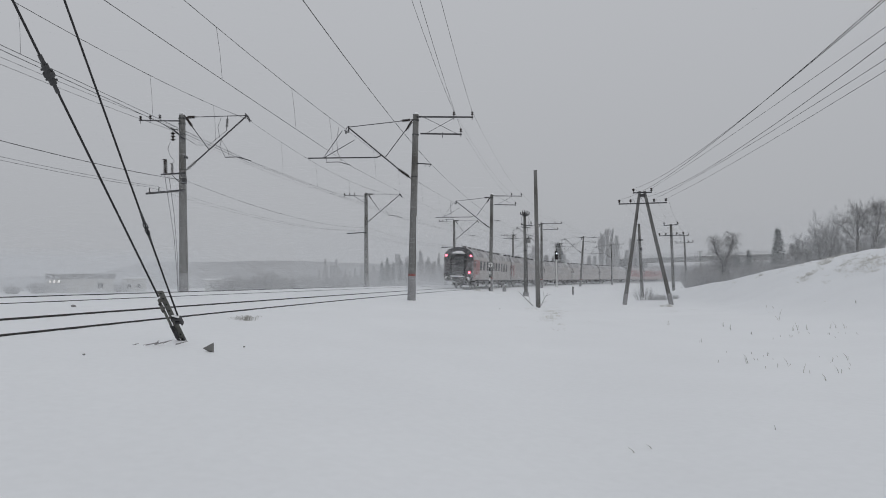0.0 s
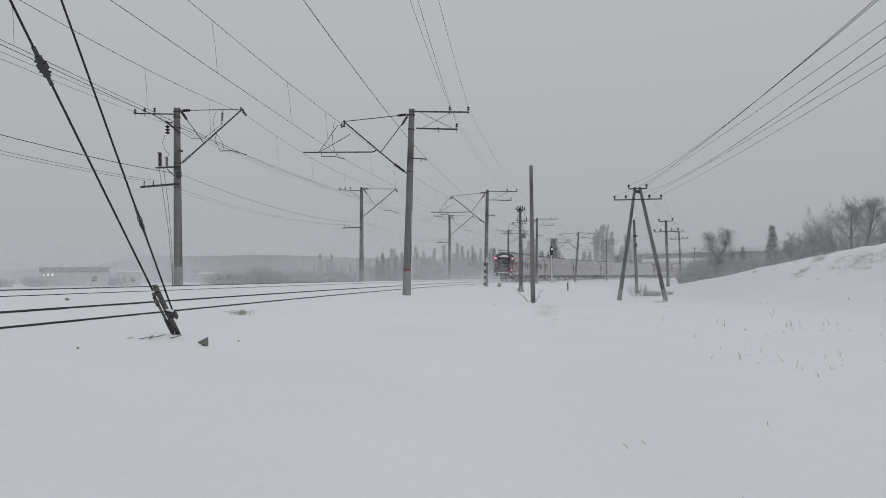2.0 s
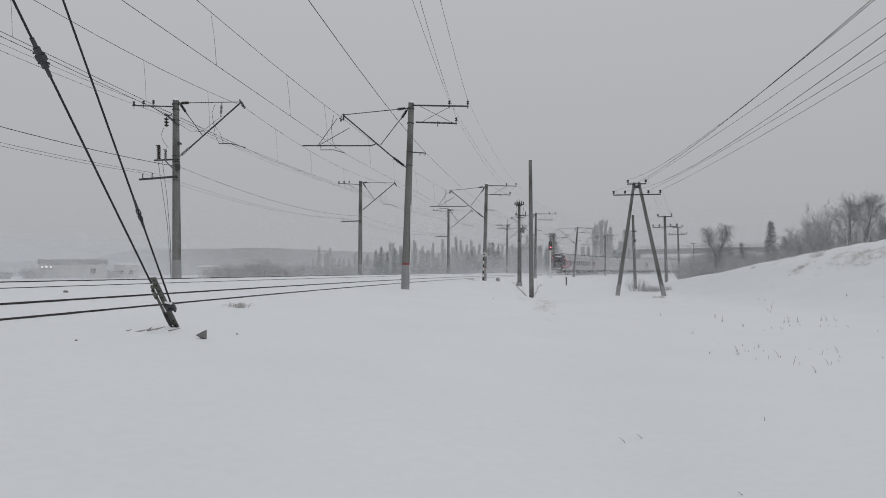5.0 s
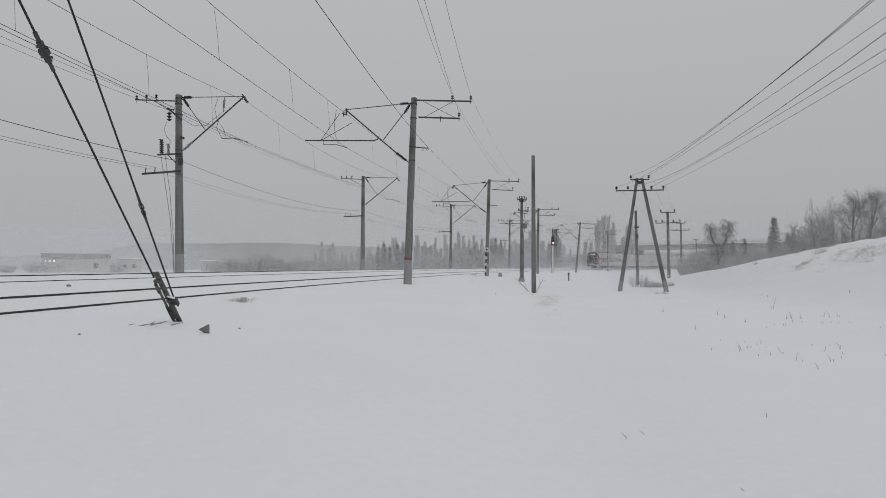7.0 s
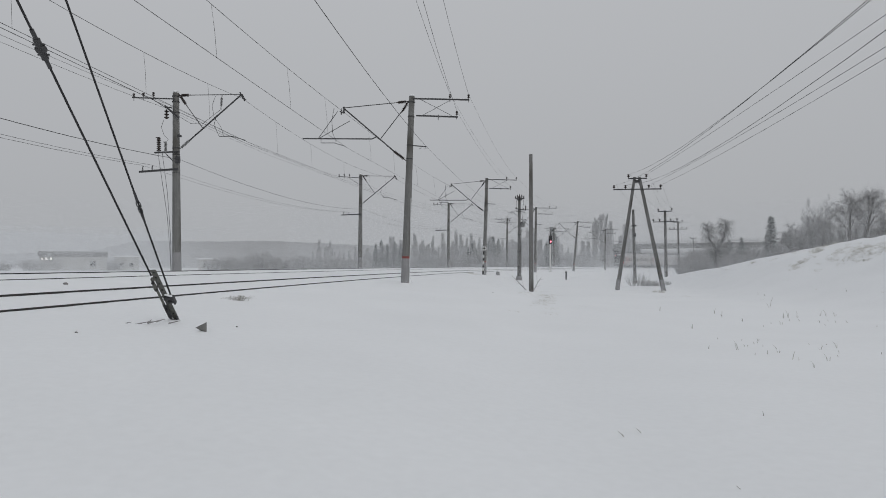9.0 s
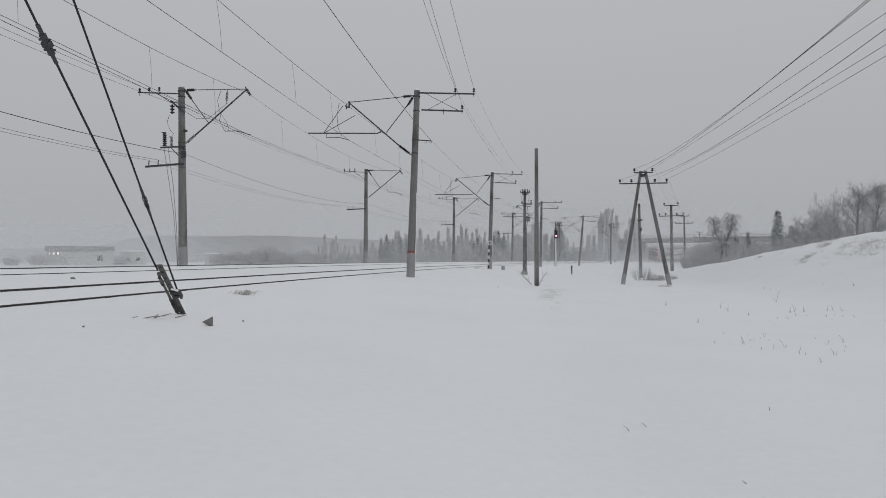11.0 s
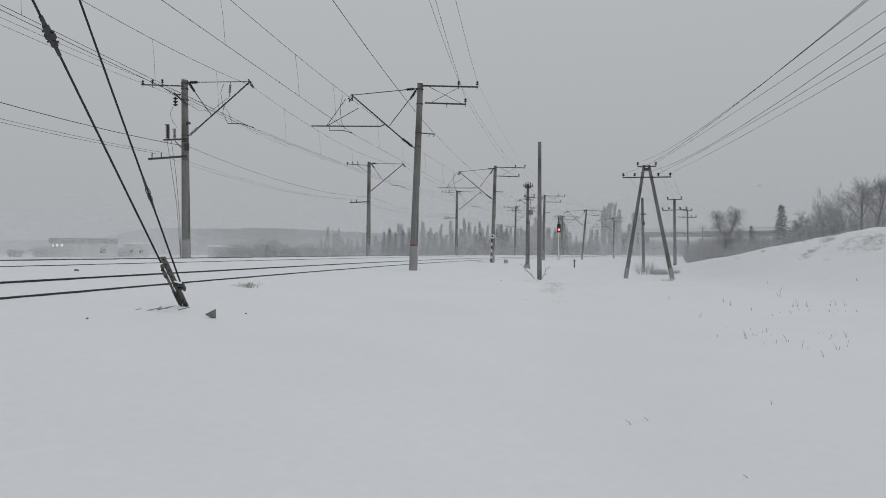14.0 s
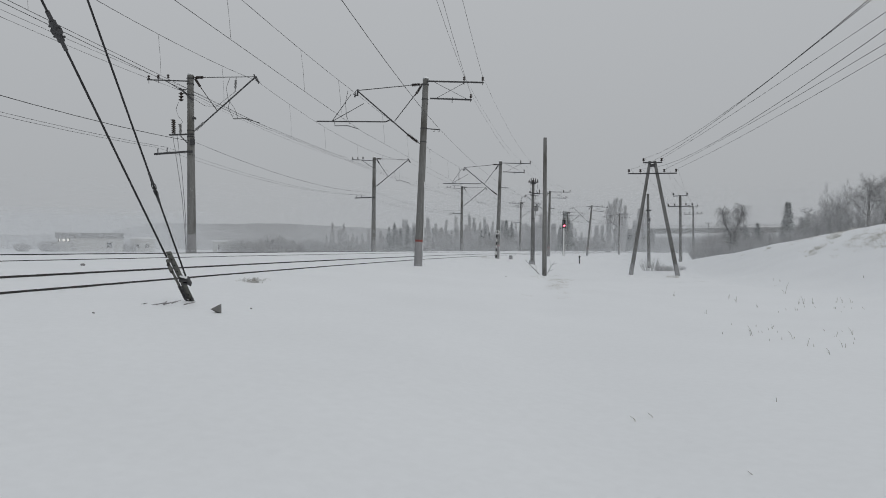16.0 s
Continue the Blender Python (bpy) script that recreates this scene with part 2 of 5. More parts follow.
def make_ground():
    def steps(lo, hi, fine, out):
        a = list(np.arange(lo, hi + fine, fine))
        w, x = fine, a[-1]
        while x < out:
            w *= 1.12
            x += w
            a.append(x)
        w, x = fine, a[0]
        while x > -out:
            w *= 1.12
            x -= w
            a.insert(0, x)
        return np.array(a)
    xs, ys = steps(-22, 34, 0.4, 3500), steps(-6, 110, 0.5, 3500)
    gx, gy = np.meshgrid(xs, ys)
    gz = ground_z(gx.ravel(), gy.ravel())
    co = np.stack([gx.ravel(), gy.ravel(), gz], 1)
    w, h = len(xs), len(ys)
    idx = np.arange(w * h).reshape(h, w)
    quads = np.stack([idx[:-1, :-1], idx[:-1, 1:], idx[1:, 1:], idx[1:, :-1]], -1).reshape(-1, 4)
    me = bpy.data.meshes.new("ground")
    me.from_pydata(co.tolist(), [], quads.tolist())
    me.polygons.foreach_set("use_smooth", [True] * len(me.polygons))
    me.materials.append(SNOW)
    tagged(new("ground", me), "smooth wind-blown snow over bank and trackside", "ground", kind="structure")


make_ground()


# ---- rails, just showing through the snow ----
def make_rails():
    prof = [(-0.036, 0.0), (0.036, 0.0), (0.036, -0.045), (0.01, -0.06), (0.01, -0.15), (0.07, -0.165), (0.07, -0.18), (-0.07, -0.18), (-0.07, -0.165), (-0.01, -0.15), (-0.01, -0.06), (-0.036, -0.045)]
    for track, axis, zs in (("snow-covered near track with dark rails showing", 0.0, (0.195, 0.035)), ("snow-covered far track with dark rails showing", -5.6, (0.52, 0.37))):
        top = empty("railway_track", Matrix(), track, "railway track", "tracks", "structure")
        for off, z in zip((-0.76, 0.76), zs):
            bm = fresh()
            prev = None
            for s in list(range(-60, 300, 3)):
                p, h = on_line(s, axis + off, z)
                u = Vector((math.cos(h), -math.sin(h), 0))
                cur = [bm.verts.new(p + u * a + Vector((0, 0, b))) for a, b in prof]
                if prev:
                    for i in range(len(prof)):
                        j = (i + 1) % len(prof)
                        bm.faces.new((prev[i], prev[j], cur[j], cur[i]))
                prev = cur
            part("rail", bm, RUST, top)


make_rails()


# ---- catenary masts ----
def mast_pole(top, h, r0=0.215, r1=0.15, band=True):
    bm = fresh()
    tube(bm, [(0, 0, -0.6), (0, 0, h * 0.35), (0, 0, h * 0.7), (0, 0, h)], [r0, r0 * 0.65 + r1 * 0.35, r0 * 0.3 + r1 * 0.7, r1], 14)
    part("pole", bm, CONCRETE, top, smooth=False)
    bm = fresh()
    tube(bm, [(0, 0, -0.3), (0, 0, 1.25)], [r0 + 0.006, r0 - 0.002], 14)
    part("foot_coating", bm, PLINTH, top, "paler concrete foot")
    if not band:
        return
    bm = fresh()
    tube(bm, [(0, 0, 1.25), (0, 0, 1.36)], [r0 + 0.002, r0], 14)
    part("marker_band", bm, REDPAINT, top, "faded red painted band")


def collars(top, zs, r=0.2):
    for z in zs:
        bm = fresh()
        tube(bm, [(0, 0, z - 0.025), (0, 0, z + 0.025)], r, 12)
        part("clamp_collar", bm, STEEL, top)


def near_mast(m, label):
    top = empty("catenary_mast", m, label, "catenary mast", "catenary masts")
    mast_pole(top, 9.7)
    collars(top, (9.35, 8.6, 7.1, 6.4), 0.18)
    bm = fresh()
    tube(bm, [(-0.85, 0, 9.32), (-3.55, 0, 9.05)], 0.022)
    part("tie_rod", bm, STEEL, top)
    bm = fresh()
    tube(bm, [(-0.8, 0, 6.76), (-3.66, 0, 9.06)], 0.036, 8)
    tube(bm, [(-3.6, 0, 9.1), (-3.6, 0, 8.75)], 0.045, 6)
    part("cantilever_strut", bm, STEEL, top)
    bm = fresh()
    tube(bm, [(-0.45, 0, 8.95), (-1.56, 0, 7.45)], 0.022)
    part("strut_stay", bm, STEEL, top)
    bm = fresh()
    tube(bm, [(-5.78, 0, 7.4), (-2.05, 0, 7.42), (-1.85, 0, 7.5), (-1.8, 0, 7.6)], 0.034, 8)
    part("registration_tube", bm, STEEL, top)
    for a, b in (((-4.93, 0, 7.42), (-3.95, 0.02, 8.86)), ((-4.9, 0, 7.42), (-3.26, 0.02, 8.36))):
        bm = fresh()
        tube(bm, [a, b], 0.017)
        part("tube_stay", bm, STEEL, top)
    bm = fresh()
    tube(bm, [(-4.78, 0, 7.38), (-4.78, 0, 7.18), (-4.05, 0, 7.19), (-3.48, 0, 7.03)], 0.02)
    part("steady_arm", bm, STEEL, top)
    bm = fresh()
    tube(bm, [(-3.72, 0, 9.02), (-3.74, 0, 8.86)], 0.02, 6)
    box(bm, (-3.74, 0, 8.82), (0.2, 0.1, 0.06), Matrix.Rotation(0.5, 4, "Y"), 0.02)
    box(bm, (-3.74, 0, 8.74), (0.06, 0.08, 0.12), None, 0.015)
    part("messenger_clamp", bm, STEEL, top)
    bm = fresh()
    tube(bm, [(-4.14, 0, 9.02), (-4.24, 0, 8.4), (-4.16, 0, 7.7), (-3.95, 0, 7.24)], 0.011, 5)
    part("jumper_cable", bm, WIRE, top)
    for a, b in (((-0.3, 0, 9.38), (-0.72, 0, 9.34)), ((-0.22, 0, 9.3), (-0.46, 0, 8.9)), ((-0.3, 0, 6.4), (-0.84, 0, 6.79))):
        bm = fresh()
        insulator(bm, a, b, 0.082, 8)
        tube(bm, [Vector(a) + (Vector(a) - Vector(b)) * 0.3, a, b, Vector(b) + (Vector(b) - Vector(a)) * 0.25], 0.028, 6)
        part("insulator", bm, PORCELAIN, top, "brown ribbed insulator")
    for a, b in (((0.1, -0.17, 9.5), (3.02, -0.17, 9.44)), ((0.3, -0.17, 8.62), (2.45, -0.17, 8.56))):
        bm = fresh()
        bar(bm, a, b, 0.07, 0.07)
        part("crossarm", bm, STEEL, top)
    for a, b in (((0.5, -0.17, 9.45), (2.2, -0.17, 8.6)), ((0.6, -0.17, 8.62), (2.1, -0.17, 9.45))):
        bm = fresh()
        tube(bm, [a, b], 0.012, 5)
        part("crossarm_brace", bm, STEEL, top)
    for x, z in ((2.02, 9.48), (2.97, 9.47), (2.4, 8.6)):
        bm = fresh()
        tube(bm, [(x, -0.17, z - 0.16), (x, -0.17, z + 0.1)], 0.015, 6)
        insulator(bm, (x, -0.17, z + 0.06), (x, -0.17, z + 0.27), 0.07, 2)
        part("pin_insulator", bm, PORCELAIN, top)
    bm = fresh()
    bar(bm, (0.1, 0, 7.1), (0.85, 0, 7.05), 0.05, 0.05)
    part("wire_bracket", bm, STEEL, top)
    for x in (0.55, 0.8):
        bm = fresh()
        tube(bm, [(x, 0, 7.08), (x + 0.05, 0, 6.98), (x - 0.02, 0, 6.93), (x - 0.05, 0, 6.98)], 0.012, 5)
        part("wire_hook", bm, STEEL, top)
    bm = fresh()
    tube(bm, [(1.45, -0.17, 8.4), (1.45, -0.17, 8.68)], 0.018, 6)
    part("spare_pin", bm, STEEL, top)
    bm = fresh()
    tube(bm, [(0, 0, 9.66), (0, 0, 9.73), (0, 0, 9.77)], [0.158, 0.15, 0.07], 14)
    part("snow_cap", bm, CLUMP, top, "thin cap of snow")
    bm = fresh()
    tube(bm, [(0.17, -0.1, 4.35), (0.2, -0.14, 3.4), (0.24, -0.14, 2.2), (0.23, -0.14, 1.0), (0.28, -0.14, 0.3), (0.42, -0.14, 0.0)], 0.014, 5)
    part("earthing_cable", bm, CLUMP, top, "whitish earthing cable")
    return top


def far_mast(m, label, loaded=False):
    top = empty("catenary_mast", m, label, "catenary mast", "catenary masts")
    mast_pole(top, 10.05, 0.24, 0.165, False)
    collars(top, (9.8, 9.5, 8.9, 6.95, 6.6, 5.6), 0.2)
    bm = fresh()
    tube(bm, [(0.95, 0, 9.83), (3.85, 0, 9.72)], 0.022)
    part("tie_rod", bm, STEEL, top)
    bm = fresh()
    tube(bm, [(0.72, 0, 7.3), (3.8, 0, 9.72)], 0.042, 8)
    tube(bm, [(3.7, 0, 9.85), (3.9, 0, 9.45)], 0.04, 6)
    part("cantilever_strut", bm, STEEL, top)
    bm = fresh()
    tube(bm, [(0.55, 0, 9.37), (1.55, 0, 8.0)], 0.022)
    part("strut_stay", bm, STEEL, top)
    bm = fresh()
    tube(bm, [(2.5, 0, 7.5), (3.2, 0, 7.48), (4.0, 0, 7.22)], 0.024)
    part("steady_arm", bm, STEEL, top)
    bm = fresh()
    tube(bm, [(2.35, 0, 8.66), (2.2, 0, 8.1), (2.5, 0, 7.5)], 0.014, 5)
    part("steady_hanger", bm, WIRE, top)
    for a, b, r, n in (((0.34, 0, 9.85), (0.76, 0, 9.84), 0.085, 6), ((0.28, 0, 9.78), (0.58, 0, 9.34), 0.08, 6), ((0.3, 0, 6.98), (0.78, 0, 7.36), 0.085, 6)):
        bm = fresh()
        insulator(bm, a, b, r, n)
        a, b = Vector(a), Vector(b)
        tube(bm, [a + (a - b) * 0.35, a, b, b + (b - a) * 0.35], 0.028, 6)
        part("insulator", bm, PORCELAIN if a.z > 8 else GREYCLAY, top, "ribbed insulator")
    bm = fresh()
    tube(bm, [(0, 0, 10.0), (0, 0, 10.08), (0, 0, 10.12)], [0.17, 0.16, 0.08], 14)
    part("snow_cap", bm, CLUMP, top, "thin cap of snow")
    bm = fresh()
    tube(bm, [(3.84, 0, 9.72), (3.95, 0, 9.5)], 0.022, 6)
    box(bm, (3.95, 0, 9.47), (0.22, 0.1, 0.05), Matrix.Rotation(0.6, 4, "Y"), 0.015)
    box(bm, (3.95, 0, 9.42), (0.05, 0.08, 0.16), None, 0.015)
    part("messenger_clamp", bm, STEEL, top)
    bm = fresh()
    bar(bm, (-2.45, -0.2, 9.82), (0.0, -0.2, 9.62), 0.06, 0.06)
    part("crossarm", bm, STEEL, top)
    bm = fresh()
    bar(bm, (-1.35, -0.2, 9.72), (-0.1, -0.2, 8.92), 0.035, 0.035)
    part("crossarm_brace", bm, STEEL, top)
    for x in (-2.36, -1.78, -1.2):
        bm = fresh()
        tube(bm, [(x, -0.2, 9.62), (x, -0.2, 9.88)], 0.015, 6)
        insulator(bm, (x, -0.2, 9.84), (x, -0.2, 10.06), 0.075, 2)
        part("pin_insulator", bm, PORCELAIN, top)
    bm = fresh()
    bar(bm, (-2.05, -0.2, 5.7), (0.2, -0.2, 5.78), 0.11, 0.1)
    part("lower_bracket", bm, STEEL, top)
    for x in (-1.85, -1.3):
        bm = fresh()
        tube(bm, [(x, -0.2, 5.7), (x, -0.2, 5.95), (x + 0.03, -0.2, 6.02)], 0.03, 6)
        part("wire_pin", bm, STEEL, top)
    if loaded:
        bm = fresh()
        bar(bm, (-1.15, -0.2, 6.72), (0.3, -0.2, 6.72), 0.09, 0.08)
        bar(bm, (-0.5, -0.2, 6.65), (-0.1, -0.2, 6.25), 0.04, 0.04)
        part("equipment_bracket", bm, STEEL, top)
        for x, r, z in ((-0.9, 0.12, 7.46), (-0.5, 0.085, 7.2)):
            bm = fresh()
            insulator(bm, (x, -0.2, 6.78), (x, -0.2, z), r, 6, 10)
            tube(bm, [(x, -0.2, z), (x, -0.2, z + 0.06)], r * 0.8, 8)
            box(bm, (x - 0.05, -0.2, z + 0.08), (r * 1.9, 0.1, 0.04), None, 0.01)
            part("post_insulator", bm, PORCELAIN if r > 0.1 else GREYCLAY, top, "stacked ribbed post insulator")
        bm = fresh()
        bar(bm, (-0.5, -0.24, 9.25), (0.3, -0.24, 8.56), 0.09, 0.09)
        bar(bm, (-0.48, -0.24, 9.16), (-0.1, -0.24, 9.16), 0.05, 0.05)
        part("arrester_bracket", bm, STEEL, top)
        for i in range(3):
            bm = fresh()
            z = 8.63 + i * 0.17
            tube(bm, [(-0.44, -0.2, z - 0.09), (-0.44, -0.2, z - 0.02), (-0.44, -0.2, z), (-0.44, -0.2, z + 0.035), (-0.44, -0.2, z + 0.09)], [0.035, 0.13, 0.145, 0.05, 0.035], 12)
            part("arrester", bm, PORCELAIN, top, "dark bell-shaped insulator disc")
        bm = fresh()
        box(bm, (0.24, -0.05, 7.62), (0.1, 0.3, 0.12), None, 0.02)
        box(bm, (0.2, -0.2, 6.3), (0.28, 0.12, 0.36), None, 0.03)
        part("clamp_box", bm, STEEL, top)
        bm = fresh()
        insulator(bm, (2.66, 0, 9.6), (2.62, 0, 9.14), 0.075, 6)
        tube(bm, [(2.68, 0, 9.74), (2.6, 0, 8.96)], 0.025, 6)
        part("hanging_insulator", bm, GREYCLAY, top, "pale hanging rod insulator")
        for pts in ([(-0.6, -0.2, 8.5), (-0.75, -0.2, 8.1), (-0.6, -0.2, 7.7), (-0.34, -0.2, 7.4), (-0.5, -0.2, 7.28)],
                    [(0.2, -0.1, 8.7), (0.9, -0.1, 8.25), (1.6, -0.1, 8.2), (2.3, -0.1, 8.7), (2.68, -0.02, 9.0)],
                    [(2.3, 0, 9.7), (2.1, 0, 9.2), (2.2, 0, 8.6), (2.6, 0, 8.0), (2.75, 0, 7.5)],
                    [(-0.95, -0.2, 6.7), (-0.75, -0.2, 5.4), (-0.45, -0.15, 3.2), (-0.3, -0.12, 1.0), (-0.28, -0.1, 0.1)],
                    [(-0.7, -0.2, 6.7), (-0.42, -0.2, 4.6), (-0.27, -0.15, 2.2), (-0.26, -0.1, 0.1)]):
            bm = fresh()
            tube(bm, pts, 0.011, 5)
            part("jumper_cable", bm, WIRE, top)
    return top


def heading_near(y):
    return math.degrees(AX[min(np.searchsorted(AX[:, 1], y), len(AX) - 1), 2])


NEAR_MASTS = [(-4.9, 3.5, 0.0), (-1.78, 35.0, 2.05), (4.45, 67.6, 1.65), (14.1, 100.0, 1.0), (25.7, 130.0, 5.2), (39.1, 160.0, 0.6)]
FAR_MASTS = [(-17.6, 2.0, 0.0), (-14.3, 37.0, -0.9), (-8.4, 71.7, 0.3), (1.35, 105.0, 0.4), (13.8, 139.0, 0.8), (29.0, 172.0, 0.5)]


def mast_pose(x, y, lean, turn=None):
    return pose(x, y, floor_at(x, y) + (0.25 if x < AX[np.searchsorted(AX[:, 1], y), 0] and y > 50 else 0), 0, lean, -heading_near(y) if turn is None else turn)


NEAR_POSES = [mast_pose(*p) for p in NEAR_MASTS]
FAR_POSES = [mast_pose(*p) for p in FAR_MASTS]
first = near_mast(NEAR_POSES[1], "grey concrete catenary mast with steel cantilever, leaning slightly")
for p in (NEAR_POSES[0], *NEAR_POSES[2:]):
    copy_thing(first, p)["label"] = "grey concrete catenary mast with steel cantilever beside the track"
far_mast(FAR_POSES[1], "grey concrete catenary mast carrying insulators, arresters and jumper cables", True)
first = far_mast(FAR_POSES[0], "grey concrete catenary mast beyond the far track")
for p in FAR_POSES[2:]:
    copy_thing(first, p)


def sag(a, b, dip, n=14):
    a, b = Vector(a), Vector(b)
    return [a.lerp(b, i / n) - Vector((0, 0, dip * 4 * (i / n) * (1 - i / n))) for i in range(n + 1)]


def catenary(poses, mess, cont, label, r=0.0085, dip=0.3):
    """Messenger wire, contact wire and droppers from mast to mast."""
    top = empty("catenary_wires", Matrix(), label, "overhead wires", "overhead wires")
    for i, (a, b) in enumerate(zip(poses, poses[1:])):
        r = r if i == 0 else r * 0.8
        pa, pb = a @ Vector(mess), b @ Vector(mess)
        ca, cb = a @ Vector(cont), b @ Vector(cont)
        upper, lower = sag(pa, pb, dip, 24), sag(ca, cb, 0.03, 24)
        bm = fresh()
        tube(bm, upper, r, 5)
        part("messenger_wire", bm, WIRE, top)
        bm = fresh()
        tube(bm, lower, r * 0.95, 5)
        part("contact_wire", bm, WIRE, top)
        for k in (3, 7, 12, 17, 21):
            bm = fresh()
            mid_p = upper[k].lerp(lower[k], 0.5) + Vector((0.02, 0.0, 0))
            tube(bm, [upper[k], mid_p, lower[k]], r * 0.55, 4)
            part("dropper", bm, WIRE, top)


catenary(NEAR_POSES, (-3.5, 0, 8.75), (-3.28, 0, 6.9), "thin dark contact and messenger wires over the near track")
catenary(FAR_POSES, (3.85, 0, 9.5), (3.95, 0, 7.2), "thin dark contact and messenger wires over the far track", 0.0095, 0.85)



def strung(poses, at, dip, label, r=0.0075, name="feeder_wire", shift=0.0):
    bm = fresh()
    for i, (a, b) in enumerate(zip(poses, poses[1:])):
        tube(bm, sag(a @ (Vector(at) + Vector((0 if i else shift, 0, 0))), b @ Vector(at), dip), r if i == 0 else r * 0.65, 5)
    tagged(part(name, bm, WIRE), label, "overhead wire", "overhead wires")


for at, side in (((2.02, -0.17, 9.74), 0.45), ((2.97, -0.17, 9.72), 0.25), ((2.4, -0.17, 8.86), 0.7)):
    strung(NEAR_POSES, at, 0.5, "thin feeder wire strung along the near masts", 0.0065, shift=side)
strung(NEAR_POSES, (0.82, 0, 7.1), 0.35, "thin return wire on the near mast brackets", 0.0095, shift=0.14)
for at in ((-0.26, -0.3, 9.3), (-0.4, -0.3, 9.1)):
    strung(FAR_POSES, at, 0.5, "thin feeder wire strung along the far masts")
strung(FAR_POSES, (0.3, -0.2, 6.3), 0.7, "slack cable strung along the far masts", 0.014)
for x in (-1.85, -1.3):
    strung(FAR_POSES, (x, -0.2, 6.05), 0.6, "slack thin wire on the far mast brackets", 0.008)
strung(FAR_POSES, (3.86, 0, 7.13), 0.05, "second thin contact wire over the far track", 0.01)


# ---- guy wires of the mast beside the camera ----
def guy_anchor():
    top = empty("guy_anchor", Matrix(), "twin dark guy cables clamped to a rusty anchor bar", "guy wire")
    foot = Vector((-4.46, 11.55, -0.3))
    up = Vector((-5.13, 3.6, 7.95))
    d = (up - foot).normalized()
    end = foot + d * 1.25
    bm = fresh()
    tube(bm, [end, up], 0.0145, 8)
    part("guy_cable", bm, WIRE, top)
    bm = fresh()
    for a, b, r in ((0.0, 0.12, 0.024), (0.12, 0.38, 0.042), (0.38, 0.5, 0.026)):
        tube(bm, [end + d * (3.55 + a), end + d * (3.55 + b)], r, 8)
    box(bm, end + d * 3.8, (0.13, 0.08, 0.09), d.to_track_quat("Z", "Y").to_matrix().to_4x4(), 0.02)
    for k in (-0.07, 0.06):
        tube(bm, [end + d * (3.8 + k) - Vector((0.07, 0, 0)), end + d * (3.8 + k) + Vector((0.07, 0, 0))], 0.013, 6)
    part("cable_insulator", bm, STEEL, top, "grey cable clamp block with bolts")
    # the second cable starts a little higher on the bar
    two = foot + d * 0.76 + Vector((0.15, 0, 0.02))
    up2 = Vector((-4.94, 3.55, 10.3))
    d2 = (up2 - two).normalized()
    bm = fresh()
    tube(bm, [two, up2], 0.0138, 8)
    part("guy_cable", bm, WIRE, top)
    bm = fresh()
    # a thimble eye with a shackle where two lengths of the cable meet
    u2, v2 = frame_of(d2)
    eye = two + d2 * 1.73
    for c, r in ((eye, 0.032), (eye - d2 * 0.11, 0.028)):
        tube(bm, [c + d2 * (1.9 * r * math.cos(k * math.pi / 6)) + u2 * (r * math.sin(k * math.pi / 6)) for k in range(13)], 0.0085, 6)
    tube(bm, [eye + d2 * 0.06, eye + d2 * 0.24], [0.022, 0.016], 8)
    tube(bm, [eye - d2 * 0.3, eye - d2 * 0.16], [0.016, 0.022], 8)
    tube(bm, [eye - d2 * 0.055 - v2 * 0.045, eye - d2 * 0.055 + v2 * 0.045], 0.014, 8)
    part("cable_clamp", bm, STEEL, top, "shackle and thimble joining the cable")
    # a drilled flat anchor bar with a strap, a hooked bolt and a cable clamp
    across = d.cross(Vector((0, -1, 0))).normalized()
    face = d.cross(across).normalized()
    if face.y > 0:
        face = -face
    turn = Matrix((across, face, d)).transposed().to_4x4()
    foot = foot + across * 0.065
    bm = fresh()
    box(bm, foot + d * 0.62, (0.088, 0.016, 1.48), turn, 0.004)
    plate = part("anchor_plate", bm, ANCHOR, top, "grey drilled flat anchor plate")
    # black discs on the plate give the dark insides of its drilled holes
    for k in (0.12, 0.24, 0.36, 0.78, 0.92, 1.06, 1.2, 1.31):
        bm = fresh()
        c = foot + d * k + face * 0.007
        tube(bm, [c, c + face * 0.004], 0.016, 8)
        part("hole_disc", bm, BLACKPAINT, plate, "black disc drawn as a drilled hole")
    bm = fresh()
    box(bm, foot + d * 0.9 - across * 0.068 + face * 0.03, (0.03, 0.04, 0.62), turn, 0.006)
    box(bm, foot + d * 1.18 - across * 0.05 + face * 0.02, (0.07, 0.06, 0.05), turn, 0.01)
    box(bm, foot + d * 1.02 - across * 0.07 + face * 0.04, (0.05, 0.06, 0.12), turn, 0.012)
    part("strap", bm, ANCHOR, top, "narrow steel strap along the bar")
    bm = fresh()
    p = foot - across * 0.07 + face * 0.04
    tube(bm, [p + d * 0.62, p + d * 0.3, p + d * 0.23 + across * 0.03, p + d * 0.22 + across * 0.09, p + d * 0.3 + across * 0.12], 0.02, 8)
    tube(bm, [p + d * 0.6 + across * 0.035, p + d * 0.3 + across * 0.035], 0.014, 8)
    part("hooked_bolt", bm, STEEL, top, "dark bent hook bolt")
    for k, q in ((0.5, -0.05), (0.98, -0.06), (1.14, -0.06)):
        bm = fresh()
        c = foot + d * k + across * q + face * 0.05
        tube(bm, [c, c + face * 0.03], 0.024, 6)
        part("bolt", bm, RUST, top)
    bm = fresh()
    c = foot + d * 0.76 + across * 0.06 + face * 0.05
    box(bm, c, (0.15, 0.07, 0.05), turn, 0.012)
    box(bm, c - d * 0.08 + across * 0.02, (0.12, 0.06, 0.045), turn, 0.012)
